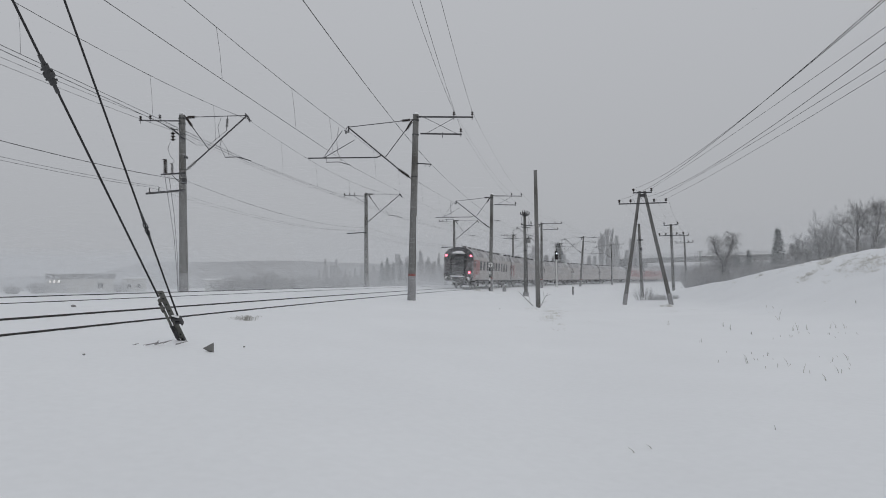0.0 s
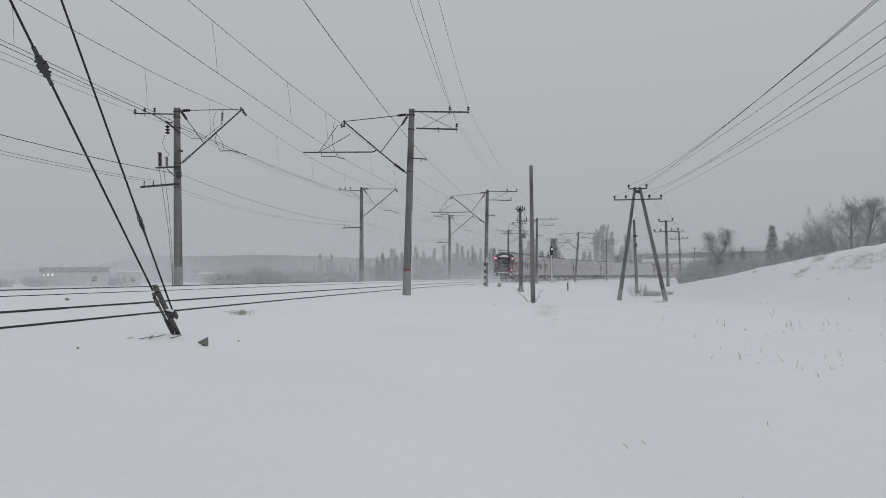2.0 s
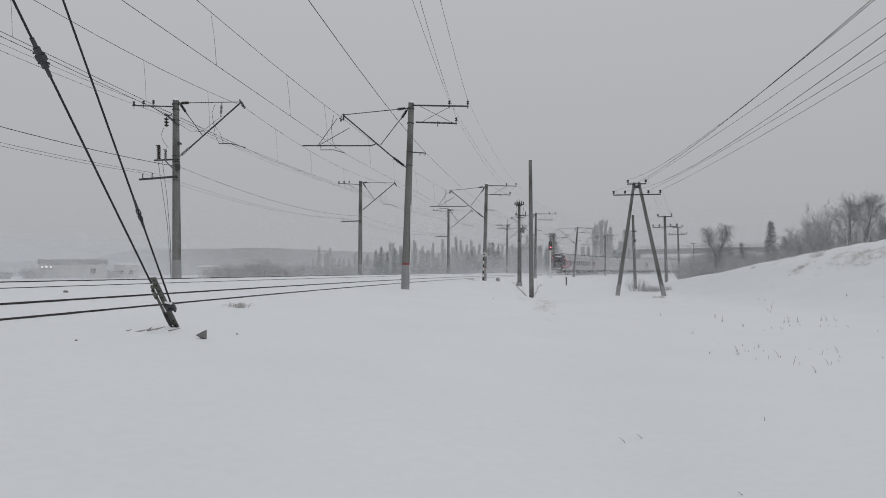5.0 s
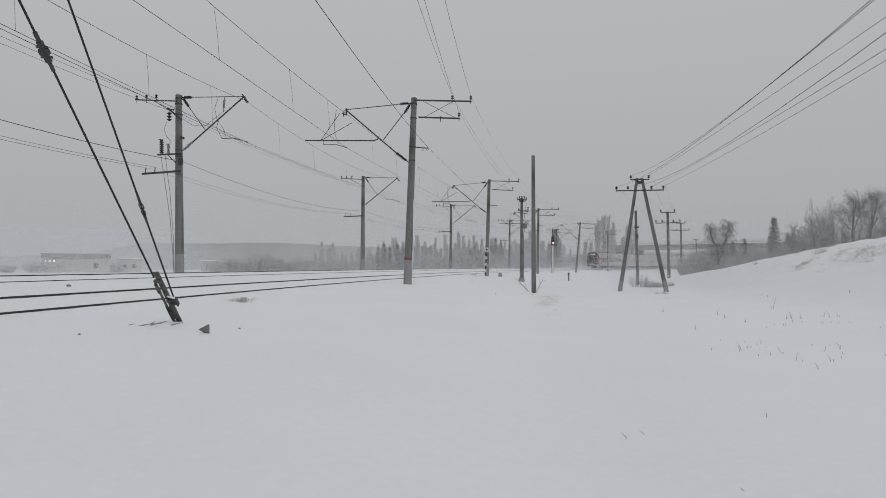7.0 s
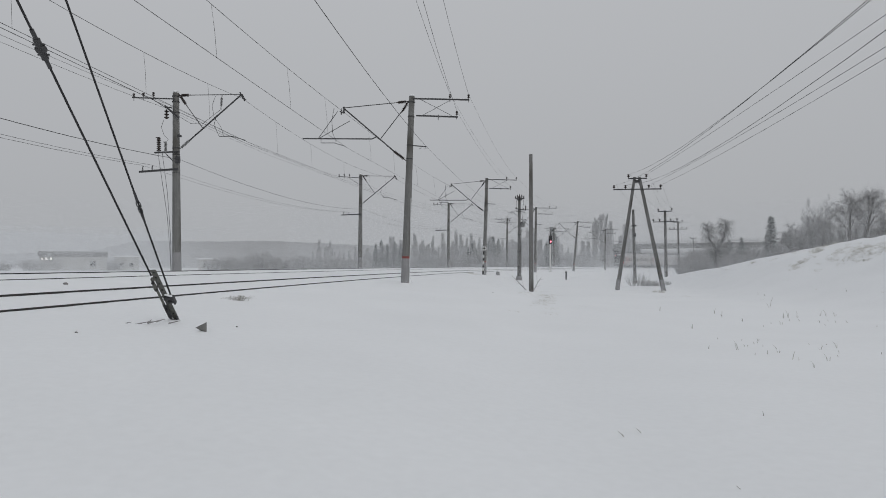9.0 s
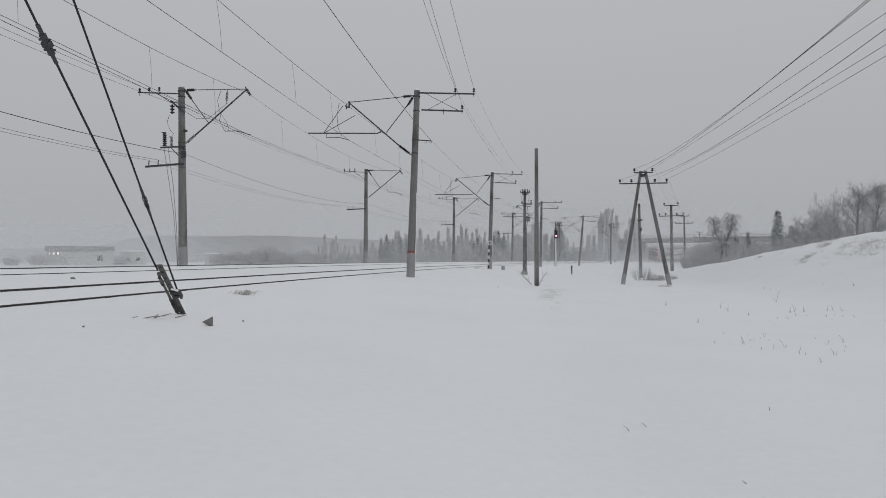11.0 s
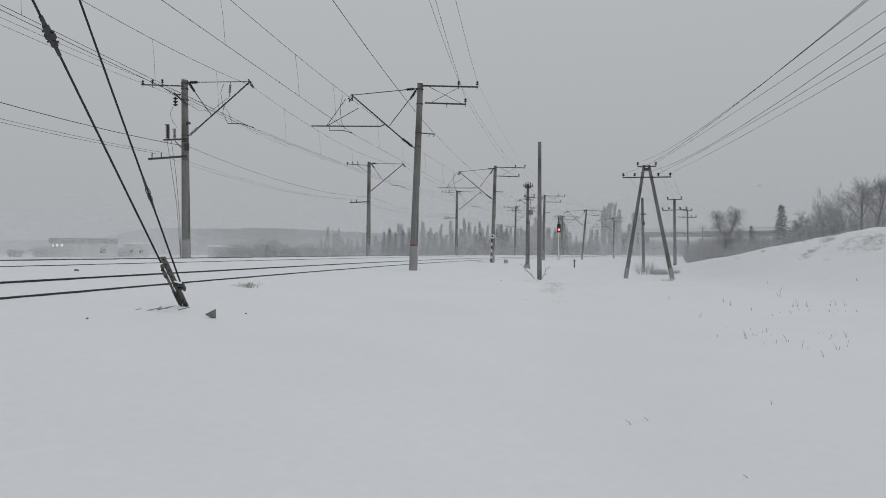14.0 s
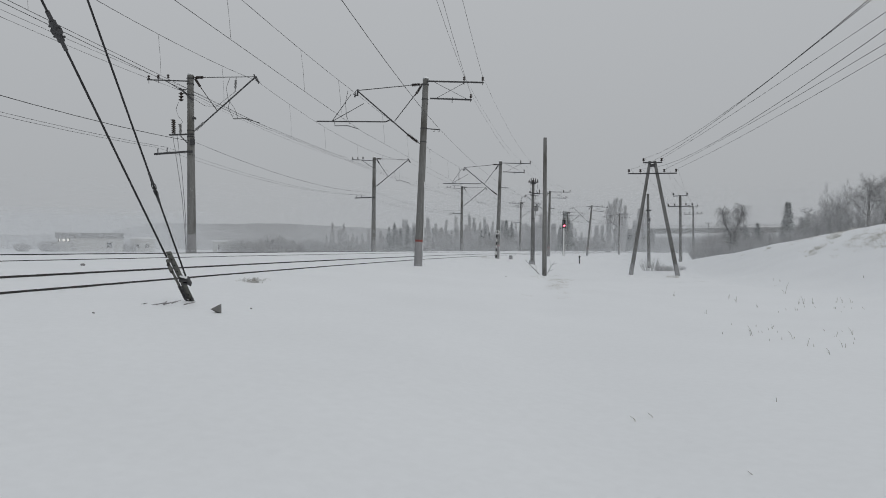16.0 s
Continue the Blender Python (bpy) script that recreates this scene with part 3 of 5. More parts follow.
    box(bm, c + across * 0.075 - d * 0.04, (0.035, 0.08, 0.17), turn, 0.01)
    part("clamp_block", bm, STEEL, top)
    bm = fresh()
    box(bm, c + Vector((0.01, 0, 0.045)), (0.14, 0.09, 0.03), Matrix.Rotation(0.25, 4, "Y"), 0.012)
    part("snow_cap", bm, CLUMP, top, "pinch of snow on the clamp")
    bm = fresh()
    tube(bm, [foot + d * 0.02 + across * 0.02, foot + d * 0.04 + across * 0.13], [0.016, 0.02], 6)
    part("pin", bm, RUST, top)


guy_anchor()


# ---- poles beside the line ----
def plain_pole():
    x, y = 5.65, 41.8
    z = floor_at(x, y)
    top = empty("concrete_pole", pose(x, y, z), "bare slim concrete pole standing in the snow", "pole")
    bm = fresh()
    tube(bm, [(0, 0, -0.5), (0, 0, 8.5)], [0.19, 0.135], 4, True, math.pi / 4)
    bmesh.ops.bevel(bm, geom=[e for e in bm.edges if e.calc_length() > 2], offset=0.02, segments=1, affect="EDGES")
    part("shaft", bm, CONCRETE, top)


def equipment_pole():
    x, y = 7.15, 61.0
    top = empty("equipment_pole", pose(x, y, floor_at(x, y), 0, 0.4, 0), "concrete pole with insulators, switch box and cable", "utility pole")
    bm = fresh()
    tube(bm, [(0, 0, -0.5), (0, 0, 7.55)], [0.165, 0.12], 12)
    part("shaft", bm, OLDPOLE, top)
    bm = fresh()
    box(bm, (0.0, -0.1, 7.36), (0.86, 0.3, 0.06), None, 0.01)
    box(bm, (0.0, -0.1, 7.24), (0.5, 0.2, 0.1), None, 0.02)
    part("crossarm", bm, STEEL, top, "small steel head platform")
    for xx, h in ((-0.38, 0.2), (-0.2, 0.32), (0.0, 0.34), (0.2, 0.32), (0.38, 0.22)):
        bm = fresh()
        insulator(bm, (xx, -0.12, 7.39), (xx, -0.12, 7.39 + h), 0.06, 3)
        part("insulator", bm, PORCELAIN, top)
    bm = fresh()
    bar(bm, (-0.36, -0.16, 6.42), (0.58, -0.16, 6.3), 0.09, 0.07)
    bar(bm, (-0.3, -0.16, 6.2), (0.5, -0.16, 6.12), 0.06, 0.06)
    part("crossarm", bm, STEEL, top)
    for xx, z, h, r in ((0.54, 6.3, 0.42, 0.06), (0.36, 6.32, 0.16, 0.05), (-0.3, 6.42, 0.14, 0.07)):
        bm = fresh()
        insulator(bm, (xx, -0.16, z), (xx, -0.16, z + h), r, 3)
        part("insulator", bm, PORCELAIN, top)
    bm = fresh()
    box(bm, (0.3, -0.1, 4.95), (0.34, 0.26, 0.34), None, 0.03)
    part("switch_box", bm, GREYCLAY, top, "small grey switch box")
    bm = fresh()
    box(bm, (0.3, -0.1, 5.16), (0.42, 0.3, 0.05), None, 0.015)
    part("box_roof", bm, STEEL, top)
    bm = fresh()
    tube(bm, [(0.22, -0.12, 6.1), (0.26, -0.15, 5.6), (0.3, -0.12, 5.15)], 0.018, 5)
    tube(bm, [(0.24, -0.12, 4.8), (0.16, -0.14, 4.2), (0.17, -0.14, 0.2)], 0.02, 5)
    part("down_cable", bm, WIRE, top)
    for z in (4.1, 2.6, 1.2):
        bm = fresh()
        tube(bm, [(0, 0, z - 0.03), (0, 0, z + 0.03)], 0.175, 12)
        part("clamp_collar", bm, STEEL, top)
    for x0 in (-0.25, 0.3):
        bm = fresh()
        tube(bm, [(x0, -0.2, 7.35), (x0 * 1.25, -0.25, 6.9), (x0 * 0.8, -0.2, 6.4)], 0.013, 5)
        part("jumper_cable", bm, WIRE, top)
    bm = fresh()
    tube(bm, [(0, 0, -0.3), (0, 0, 0.35)], [0.3, 0.26], 10)
    part("foot_block", bm, PLINTH, top)


def pin_row(top, xs, z, y=-0.1):
    for x in xs:
        bm = fresh()
        tube(bm, [(x, y, z - 0.05), (x, y, z + 0.14)], 0.016, 6)
        insulator(bm, (x, y, z + 0.1), (x, y, z + 0.33), 0.1, 2)
        part("pin_insulator", bm, PORCELAIN, top)


def a_frame():
    x, y = 14.75, 50.0
    z = floor_at(x, y)
    top = empty("a_frame_pole", pose(x, y, z, 0, 0, -8), "two-legged concrete power pole with insulators on crossarms", "power pole", "power poles")
    for a, b in ((-1.6, -0.29), (1.72, 0.04)):
        bm = fresh()
        tube(bm, [(a * 1.06, 0, -0.6), (a, 0, 0), (b, 0, 8.42)], [0.2, 0.19, 0.13], 4, True, math.pi / 4)
        part("leg", bm, OLDPOLE, top)
        bm = fresh()
        tube(bm, [(a * 1.03, 0, -0.3), (a + (b - a) * 0.085, 0, 0.85)], [0.212, 0.198], 4, True, math.pi / 4)
        part("leg_coating", bm, PLINTH, top, "paler foot of the leg")
    for xs, z2 in (((-0.8, 0.56), 8.3), ((-1.85, 1.6), 7.5)):
        bm = fresh()
        bar(bm, (xs[0], -0.14, z2), (xs[1], -0.14, z2), 0.09, 0.08)
        part("crossarm", bm, STEEL, top)
    pin_row(top, (-0.76, 0.52), 8.3, -0.14)
    pin_row(top, (-1.8, -0.98, 0.7, 1.54), 7.5, -0.14)
    bm = fresh()
    box(bm, (-0.12, 0, 8.1), (0.42, 0.22, 0.2), None, 0.02)
    part("head_clamp", bm, STEEL, top)
    return top


def t_pole(x, y, h, upper, lower, turn):
    top = empty("power_pole", pose(x, y, floor_at(x, y), 0, -0.6, turn), "slim concrete power pole with two crossarms", "power pole", "power poles")
    bm = fresh()
    tube(bm, [(0, 0, -1.0), (0, 0, h)], [0.19, 0.13], 10)
    part("shaft", bm, OLDPOLE, top)
    for w, z in ((upper, h - 0.1), (lower, h - 1.25)):
        bm = fresh()
        bar(bm, (-w, -0.14, z), (w, -0.14, z), 0.09, 0.08)
        part("crossarm", bm, STEEL, top)
    pin_row(top, (-upper * 0.95, upper * 0.95), h - 0.1, -0.14)
    pin_row(top, (-lower * 0.96, -lower * 0.45, lower * 0.45, lower * 0.96), h - 1.25, -0.14)
    return top


plain_pole()
equipment_pole()
FRAME_POLE = a_frame()
T_POLES = [t_pole(4.7, -8.0, 6.1, 1.7, 0.65, -4), t_pole(25.1, 75.0, 7.4, 0.75, 1.3, -20), t_pole(38.9, 110.0, 9.0, 0.7, 1.35, -24), t_pole(62.0, 165.0, 8.5, 0.7, 1.35, -24)]
bm = fresh()
tube(bm, [(0, 0, -0.8), (0, 0, 7.2)], [0.17, 0.12], 10)
prop = empty("utility_pole", pose(19.05, 66.0, floor_at(19.05, 66.0), 0, -1.2, 0), "short weathered pole with a small bracket among bushes", "utility pole")
part("shaft", bm, OLDPOLE, prop)
bm = fresh()
box(bm, (0, -0.15, 5.6), (0.5, 0.16, 0.12), None, 0.02)
part("bracket", bm, STEEL, prop)
bm = fresh()
box(bm, (0.05, -0.16, 4.7), (0.2, 0.16, 0.35), None, 0.02)
part("junction_box", bm, STEEL, prop)


def line_wires():
    spots = [(T_POLES[0], 6.0, 6.0, 0.4, 0.6, 0.4), (FRAME_POLE, 8.3, 7.5, 0.64, 1.66, 0.84), (T_POLES[1], 7.3, 6.15, 0.71, 1.25, 0.585), (T_POLES[2], 8.9, 7.75, 0.665, 1.3, 0.61)]
    for k in range(6):
        pts = []
        for ob, zu, zl, u, w, v in spots:
            x, z = ((-u, zu), (u, zu), (-w, zl), (-v, zl), (v, zl), (w, zl))[k]
            if ob is T_POLES[0]:
                x = (-0.75, 1.1, -0.95, -0.5, 1.45, 1.6)[k]
            pts.append(ob.matrix_basis @ Vector((x, -0.14, z + 0.34)))
        bm = fresh()
        for i, (a, b, dip) in enumerate(zip(pts, pts[1:], ((1.0, 0.2, 1.1, 1.4, 0.4, 0.4)[k], 0.4, 0.6))):
            tube(bm, sag(a, b, dip), 0.005 if i else 0.0066, 5)
        tagged(part("power_wire", bm, WIRE), "thin power wire sagging between the poles", "overhead wire", "overhead wires")


line_wires()


# ---- the train ----
def swept(bm, prof, y0, y1, close=False):
    """A skin of the profile (x, z) drawn from y0 to y1."""
    a = [bm.verts.new((x, y0, z)) for x, z in prof]
    b = [bm.verts.new((x, y1, z)) for x, z in prof]
    n = len(prof)
    for i in range(n if close else n - 1):
        j = (i + 1) % n
        bm.faces.new((a[i], a[j], b[j], b[i]))
    if close:
        bm.faces.new(a)
        bm.faces.new(b)
    return bm


SIDE = [(1.48, 1.02), (1.55, 1.3), (1.555, 3.0), (1.52, 3.42)]
ROOF = [(1.52, 3.42), (1.42, 3.68), (1.2, 3.95), (0.85, 4.16), (0.42, 4.28), (0.0, 4.32)]


def mirrored(half):
    return half + [(-x, z) for x, z in reversed(half) if x > 0]


def add_bogie(car, y):
    bogie = empty("bogie", pose(0, y, 0), "", "")
    bogie.parent = car
    bm = fresh()
    for x in (-1.02, 1.02):
        box(bm, (x, 0, 0.62), (0.16, 3.3, 0.24), None, 0.03)
        box(bm, (x, 0, 0.42), (0.2, 0.8, 0.3), None, 0.04)
        for yy in (-1.2, 1.2):
            box(bm, (x, yy, 0.5), (0.26, 0.4, 0.36), None, 0.04)
    box(bm, (0, 0, 0.7), (2.0, 0.7, 0.24), None, 0.03)
    part("bogie_frame", bm, CHASSIS, bogie)
    for yy in (-1.2, 1.2):
        bm = fresh()
        tube(bm, [(-0.8, yy, 0.475), (0.8, yy, 0.475)], 0.09, 8)
        for x in (-0.79, 0.79):
            tube(bm, [(x - 0.065, yy, 0.475), (x + 0.065, yy, 0.475)], 0.475, 18)
        part("wheelset", bm, CHASSIS, bogie)
    return bogie


def add_end(car, y, sign, lamps):
    """The end wall of a coach at y, facing along sign."""
    bm = fresh()
    ring_pts = mirrored([(1.48, 1.02), (1.55, 1.3), (1.555, 3.0), (1.52, 3.42), (1.42, 3.68), (1.2, 3.95), (0.85, 4.16), (0.42, 4.28), (0.0, 4.32)])
    swept(bm, ring_pts, y - sign * 0.02, y + sign * 0.03, True)
    part("end_wall", bm, CARDARK, car, "dark sooty end wall")
    # raised corner pillars beside the gangway
    for x in (-1.18, 1.18):
        bm = fresh()
        box(bm, (x, y + sign * 0.06, 2.35), (0.5, 0.09, 2.5), None, 0.03)
        part("end_panel", bm, CARDARK, car)
    bm = fresh()
    for x in (-0.72, 0.72):
        box(bm, (x, y + sign * 0.24, 2.35), (0.22, 0.44, 2.3), None, 0.05)
    box(bm, (0, y + sign * 0.24, 3.5), (1.66, 0.44, 0.22), None, 0.05)
    box(bm, (0, y + sign * 0.24, 1.2), (1.66, 0.44, 0.12), None, 0.03)
    part("gangway_bellows", bm, RUBBER, car, "black rubber gangway frame")
    bm = fresh()
    box(bm, (0, y + sign * 0.08, 2.3), (1.1, 0.06, 2.1), None, 0.015)
    door = part("end_door", bm, CARDARK, car, "grey end door with a window")
    bm = fresh()
    box(bm, (0, y + sign * 0.12, 2.85), (0.55, 0.03, 0.7), None, 0.01)
    part("door_window", bm, GLASS, door)
    if lamps:
        bm = fresh()
        box(bm, (0, y + sign * 0.2, 3.68), (1.3, 0.5, 0.16), None, 0.07)
        box(bm, (0.05, y + sign * 0.12, 3.82), (0.8, 0.3, 0.16), None, 0.07)
        part("snow_cap", bm, CLUMP, car, "snow caught on the gangway")
        bm = fresh()
        box(bm, (0, y + sign * 0.42, 1.32), (1.5, 0.3, 0.12), None, 0.05)
        for x in (-0.95, 0.9):
            box(bm, (x, y + sign * 0.25, 1.12), (0.75, 0.3, 0.3), None, 0.12)
        part("snow_crust", bm, CLUMP, car, "snow caked over the buffer beam")
        for x, z in ((-1.28, 3.42), (1.28, 3.42), (1.2, 1.75)):
            bm = fresh()
            tube(bm, [(x, y + sign * 0.02, z), (x, y + sign * 0.17, z)], 0.13, 12)
            lamp = part("tail_lamp", bm, STEEL, car, "round tail lamp")
            bm = fresh()
            tube(bm, [(x, y + sign * 0.16, z), (x, y + sign * 0.19, z)], 0.095, 12)
            part("lens", bm, REDLAMP, lamp, "glowing red lens")
        for x in (-1.48, 1.48):
            bm = fresh()
            tube(bm, [(x, y + sign * 0.1, 1.2), (x, y + sign * 0.16, 1.3), (x, y + sign * 0.16, 2.9), (x, y + sign * 0.1, 3.0)], 0.018, 6)
            part("grab_rail", bm, WHITEPAINT, car)
    bm = fresh()
    box(bm, (0, y + sign * 0.05, 0.98), (2.7, 0.3, 0.34), None, 0.03)
    part("buffer_beam", bm, CHASSIS, car)
    for x in (-0.88, 0.88):
        bm = fresh()
        tube(bm, [(x, y + sign * 0.15, 1.04), (x, y + sign * 0.5, 1.04)], 0.09, 10)
        tube(bm, [(x, y + sign * 0.48, 1.04), (x, y + sign * 0.54, 1.04)], 0.23, 14)
        part("buffer", bm, CHASSIS, car)
    bm = fresh()
    box(bm, (0, y + sign * 0.3, 0.98), (0.3, 0.55, 0.3), None, 0.06)
    part("coupler", bm, CHASSIS, car)


def coach(label, last, panel=False):
    """A passenger coach: x to the right, y to the front, z up from the rail."""
    car = empty("passenger_coach", Matrix(), label, "railway coach", "coaches of the train")
    half = 12.2
    bm = fresh()
    swept(bm, SIDE, -half, half)
    swept(bm, [(-x, z) for x, z in SIDE], -half, half)
    swept(bm, [(1.48, 1.02), (-1.48, 1.02)], -half, half)
    part("body_shell", bm, CARGREY, car, "light grey painted side walls")
    bm = fresh()
    swept(bm, mirrored(ROOF), -half + 0.02, half - 0.02)
    for i in range(17):
        y = -half + 0.8 + i * 1.41
        swept(bm, [(x * 1.003, z + 0.006) for x, z in mirrored(ROOF)], y, y + 0.06)
    part("roof", bm, CARROOF, car, "grey ribbed roof dusted with snow", True)
    for i in range(9):
        bm = fresh()
        tube(bm, [(0.0, -9.8 + i * 2.45, 4.28), (0.0, -9.8 + i * 2.45, 4.5)], [0.2, 0.24], 10)
        part("roof_vent", bm, CHASSIS, car)
    pane = fresh()
    box(pane, (0, 0, 0), (0.03, 0.86, 0.86), None, 0.01)
    rim = fresh()
    box(rim, (0, 0, 0), (0.02, 1.0, 1.0), None, 0.008)
    shared = None
    for side in (1, -1):
        for i in range(10):
            y = -8.3 + i * 1.86
            if shared is None:
                # rims and panes are paler, with little contrast, on all but the tail coach
                w = part("window", rim, STEEL if last else CARROOF, car)
                g = part("pane", pane, GLASS if last else PALEGLASS, w)
                g.location = (0.012 * side, 0, 0)
                shared = (w.data, g.data)
            else:
                w, g = new("window", shared[0]), new("pane", shared[1])
                w.parent, g.parent = car, w
                g.location = (0.012 * side, 0, 0)
            w.location = (side * 1.553, y, 2.55)
        # red end of the side wall of the tail coach
        for y0, y1 in ((-10.9, -9.0),) if last else ((-12.18, -10.4),) if panel else ():
            bm = fresh()
            box(bm, (side * 1.556, (y0 + y1) / 2, 2.28), (0.012, y1 - y0, 1.55), None, 0.004)
            part("red_panel", bm, CARRED, car, "red painted panel")
        bm = fresh()
        box(bm, (side * 1.557, 0.6, 1.5), (0.012, 20.4, 0.2), None, 0.004)
        part("side_stripe", bm, CARRED if side < 0 else CARGREY, car)
        for y in (-11.5, 11.5):
            bm = fresh()
            box(bm, (side * 1.562, y, 2.1), (0.03, 0.85, 1.95), None, 0.01)
            door = part("entrance_door", bm, CARGREY if y > 0 or not last else CARRED, car)
            bm = fresh()
            box(bm, (side * 1.58, y, 2.6), (0.02, 0.5, 0.7), None, 0.006)
            part("door_window", bm, GLASS, door)
            bm = fresh()
            for k in range(3):
                box(bm, (side * (1.38 + 0.02 * k), y, 0.9 - k * 0.25), (0.3, 0.75, 0.05))
            part("entrance_step", bm, CHASSIS, car)
    bm = fresh()
    for y, l in ((-3.8, 2.4), (-0.6, 1.8), (2.2, 2.6), (4.9, 1.2)):
        box(bm, (0.1, y, 0.75), (2.5, l, 0.55), None, 0.05)
    part("underfloor_gear", bm, CHASSIS, car, "snow-caked equipment boxes")
    add_bogie(car, 8.5)
    add_bogie(car, -8.5)
    add_end(car, -half, -1, last)
    add_end(car, half, 1, False)
    return car


def locomotive():
    """One section of the electric locomotive."""
    car = empty("electric_locomotive", Matrix(), "red electric locomotive section with grey skirt", "locomotive", "locomotive sections")
    half = 8.1
    bm = fresh()
    swept(bm, SIDE, -half, half - 1.0)
    swept(bm, [(-x, z) for x, z in SIDE], -half, half - 1.0)
    box(bm, (0, half - 0.6, 2.1), (2.9, 1.2, 2.1), None, 0.25)
    part("body_shell", bm, CARRED, car, "red painted body")
    bm = fresh()
    swept(bm, mirrored(ROOF), -half, half - 0.9)
    box(bm, (0, 0, 4.35), (1.6, 9.0, 0.3), None, 0.08)
    part("roof", bm, CARROOF, car)
    bm = fresh()
    box(bm, (0, -half, 2.65), (2.98, 0.06, 3.2), None, 0.02)
    part("end_wall", bm, CARDARK, car)
    for side in (1, -1):
        bm = fresh()
        box(bm, (side * 1.556, -0.5, 1.45), (0.014, 14.2, 0.5), None, 0.005)
        part("side_stripe", bm, CARGREY, car)
        for i in range(4):
            bm = fresh()
            box(bm, (side * 1.56, -5.5 + i * 3.2, 2.75), (0.04, 1.1, 0.7), None, 0.01)
            part("side_window", bm, GLASS, car)
    bm = fresh()
    tube(bm, [(-0.5, 1, 4.5), (-0.5, -0.6, 4.85), (-0.5, 1, 5.2)], 0.035, 6)
    tube(bm, [(0.5, 1, 4.5), (0.5, -0.6, 4.85), (0.5, 1, 5.2)], 0.035, 6)
    tube(bm, [(-0.9, 1, 5.22), (0.9, 1, 5.22)], 0.03, 6)
    part("pantograph", bm, STEEL, car)
    bm = fresh()
    box(bm, (0, 0, 0.85), (2.7, 15.6, 0.4), None, 0.05)
    part("underframe", bm, CHASSIS, car)
    add_bogie(car, 4.6)
    add_bogie(car, -4.6)
    return car


COACHES = [coach("grey railway coach with red panels and glowing red tail lamps", True)]
COACHES.append(coach("grey railway coach with a red panel at its end", False, True))
third = coach("grey railway coach with snow-dusted roof", False)
COACHES += [third, copy_thing(third, Matrix()), copy_thing(third, Matrix())]
loco = locomotive()
LOCO = [loco, copy_thing(loco, Matrix())]
CANT = 0.055


def rear_at(t):
    """How far along the line the train's tail is."""
    return 69.9 + 15.69 * t - 0.14 * t * t


def car_pose(mid, gap):
    """The pose of a vehicle whose bogies stand gap apart about mid."""
    a, _ = on_line(mid - gap / 2, 0, 0.08)
    b, _ = on_line(mid + gap / 2, 0, 0.08)
    h = math.atan2(b.x - a.x, b.y - a.y)
    c = (a + b) / 2
    return Matrix.Translation(c) @ Matrix.Rotation(-h, 4, "Z") @ Matrix.Rotation(CANT, 4, "Y")


# ---- signal and track furniture ----
LENSES = []


def signal():
    x, y = 18.3, 112.0
    top = empty("railway_signal", pose(x, y, floor_at(x, y)), "colour-light railway signal on a pale mast, its aspect changing to red", "railway signal")
    bm = fresh()
    tube(bm, [(0, 0, -0.4), (0, 0, 5.2)], [0.13, 0.12], 10)
    part("mast", bm, WHITEPAINT, top, "pale painted mast")
    bm = fresh()
    tube(bm, [(0, 0, 5.2), (0, 0, 7.4)], [0.1, 0.07], 10)
    part("upper_mast", bm, STEEL, top)
    bm = fresh()
    box(bm, (0, -0.2, 5.28), (0.58, 0.18, 1.36), None, 0.06)
    head = part("signal_head", bm, BLACKPAINT, top, "black signal head")
    for z, lit, tag in ((5.58, SIGNALWHITE, "turning white lens with a dark back"), (5.0, REDLAMP, "turning red lens with a dark back")):
        bm = fresh()
        tube(bm, [(0, -0.27, z), (0, -0.55, z - 0.02)], [0.15, 0.18], 12, False)
        part("hood", bm, BLACKPAINT, head)
        bm = fresh()
        tube(bm, [(0, 0.02, 0), (0, -0.02, 0)], 0.14, 12)
        lens = part("lens", bm, GLASS, head, tag)
        lens.matrix_basis = pose(0, -0.42, z)
        lens.data.materials.append(lit)
        for f in lens.data.polygons:
            f.material_index = 1 if f.normal.y < -0.5 else 0
        LENSES.append((lens, z))
    for xx in (-0.18, 0.18):
        bm = fresh()
        bar(bm, (xx, 0.22, 0), (xx, 0.22, 6.3), 0.04, 0.04)
        part("ladder_rail", bm, STEEL, top)


signal()


def mast_sign():
    """A round plate on the second near mast and the painted bands below it."""
    m = NEAR_POSES[2]
    top = empty("trackside_sign", m @ pose(-0.02, -0.25, 2.62), "round white plate with dark centre on a mast", "sign")
    bm = fresh()
    tube(bm, [(0, 0, 0), (0, -0.03, 0)], 0.23, 20)
    plate = part("plate", bm, WHITEPAINT, top)
    bm = fresh()
    tube(bm, [(0, -0.028, 0), (0, -0.045, 0)], 0.1, 14)
    part("centre_mark", bm, BLACKPAINT, plate)
    for k in range(4):
        bm = fresh()
        a = k * math.pi / 2
        tube(bm, [(0.17 * math.cos(a), -0.028, 0.17 * math.sin(a)), (0.17 * math.cos(a), -0.04, 0.17 * math.sin(a))], 0.035, 8)
        part("rim_mark", bm, BLACKPAINT, plate)
    strip = empty("marker_strip", m @ pose(-0.06, -0.235, 1.2), "black and white banded strip down the mast", "sign")
    for k in range(7):
        bm = fresh()
        box(bm, (-0.02, 0, 0.95 - k * 0.32), (0.15, 0.03, 0.31), None, 0.008)
        part("band", bm, BLACKPAINT if k % 2 == 0 else WHITEPAINT, strip)


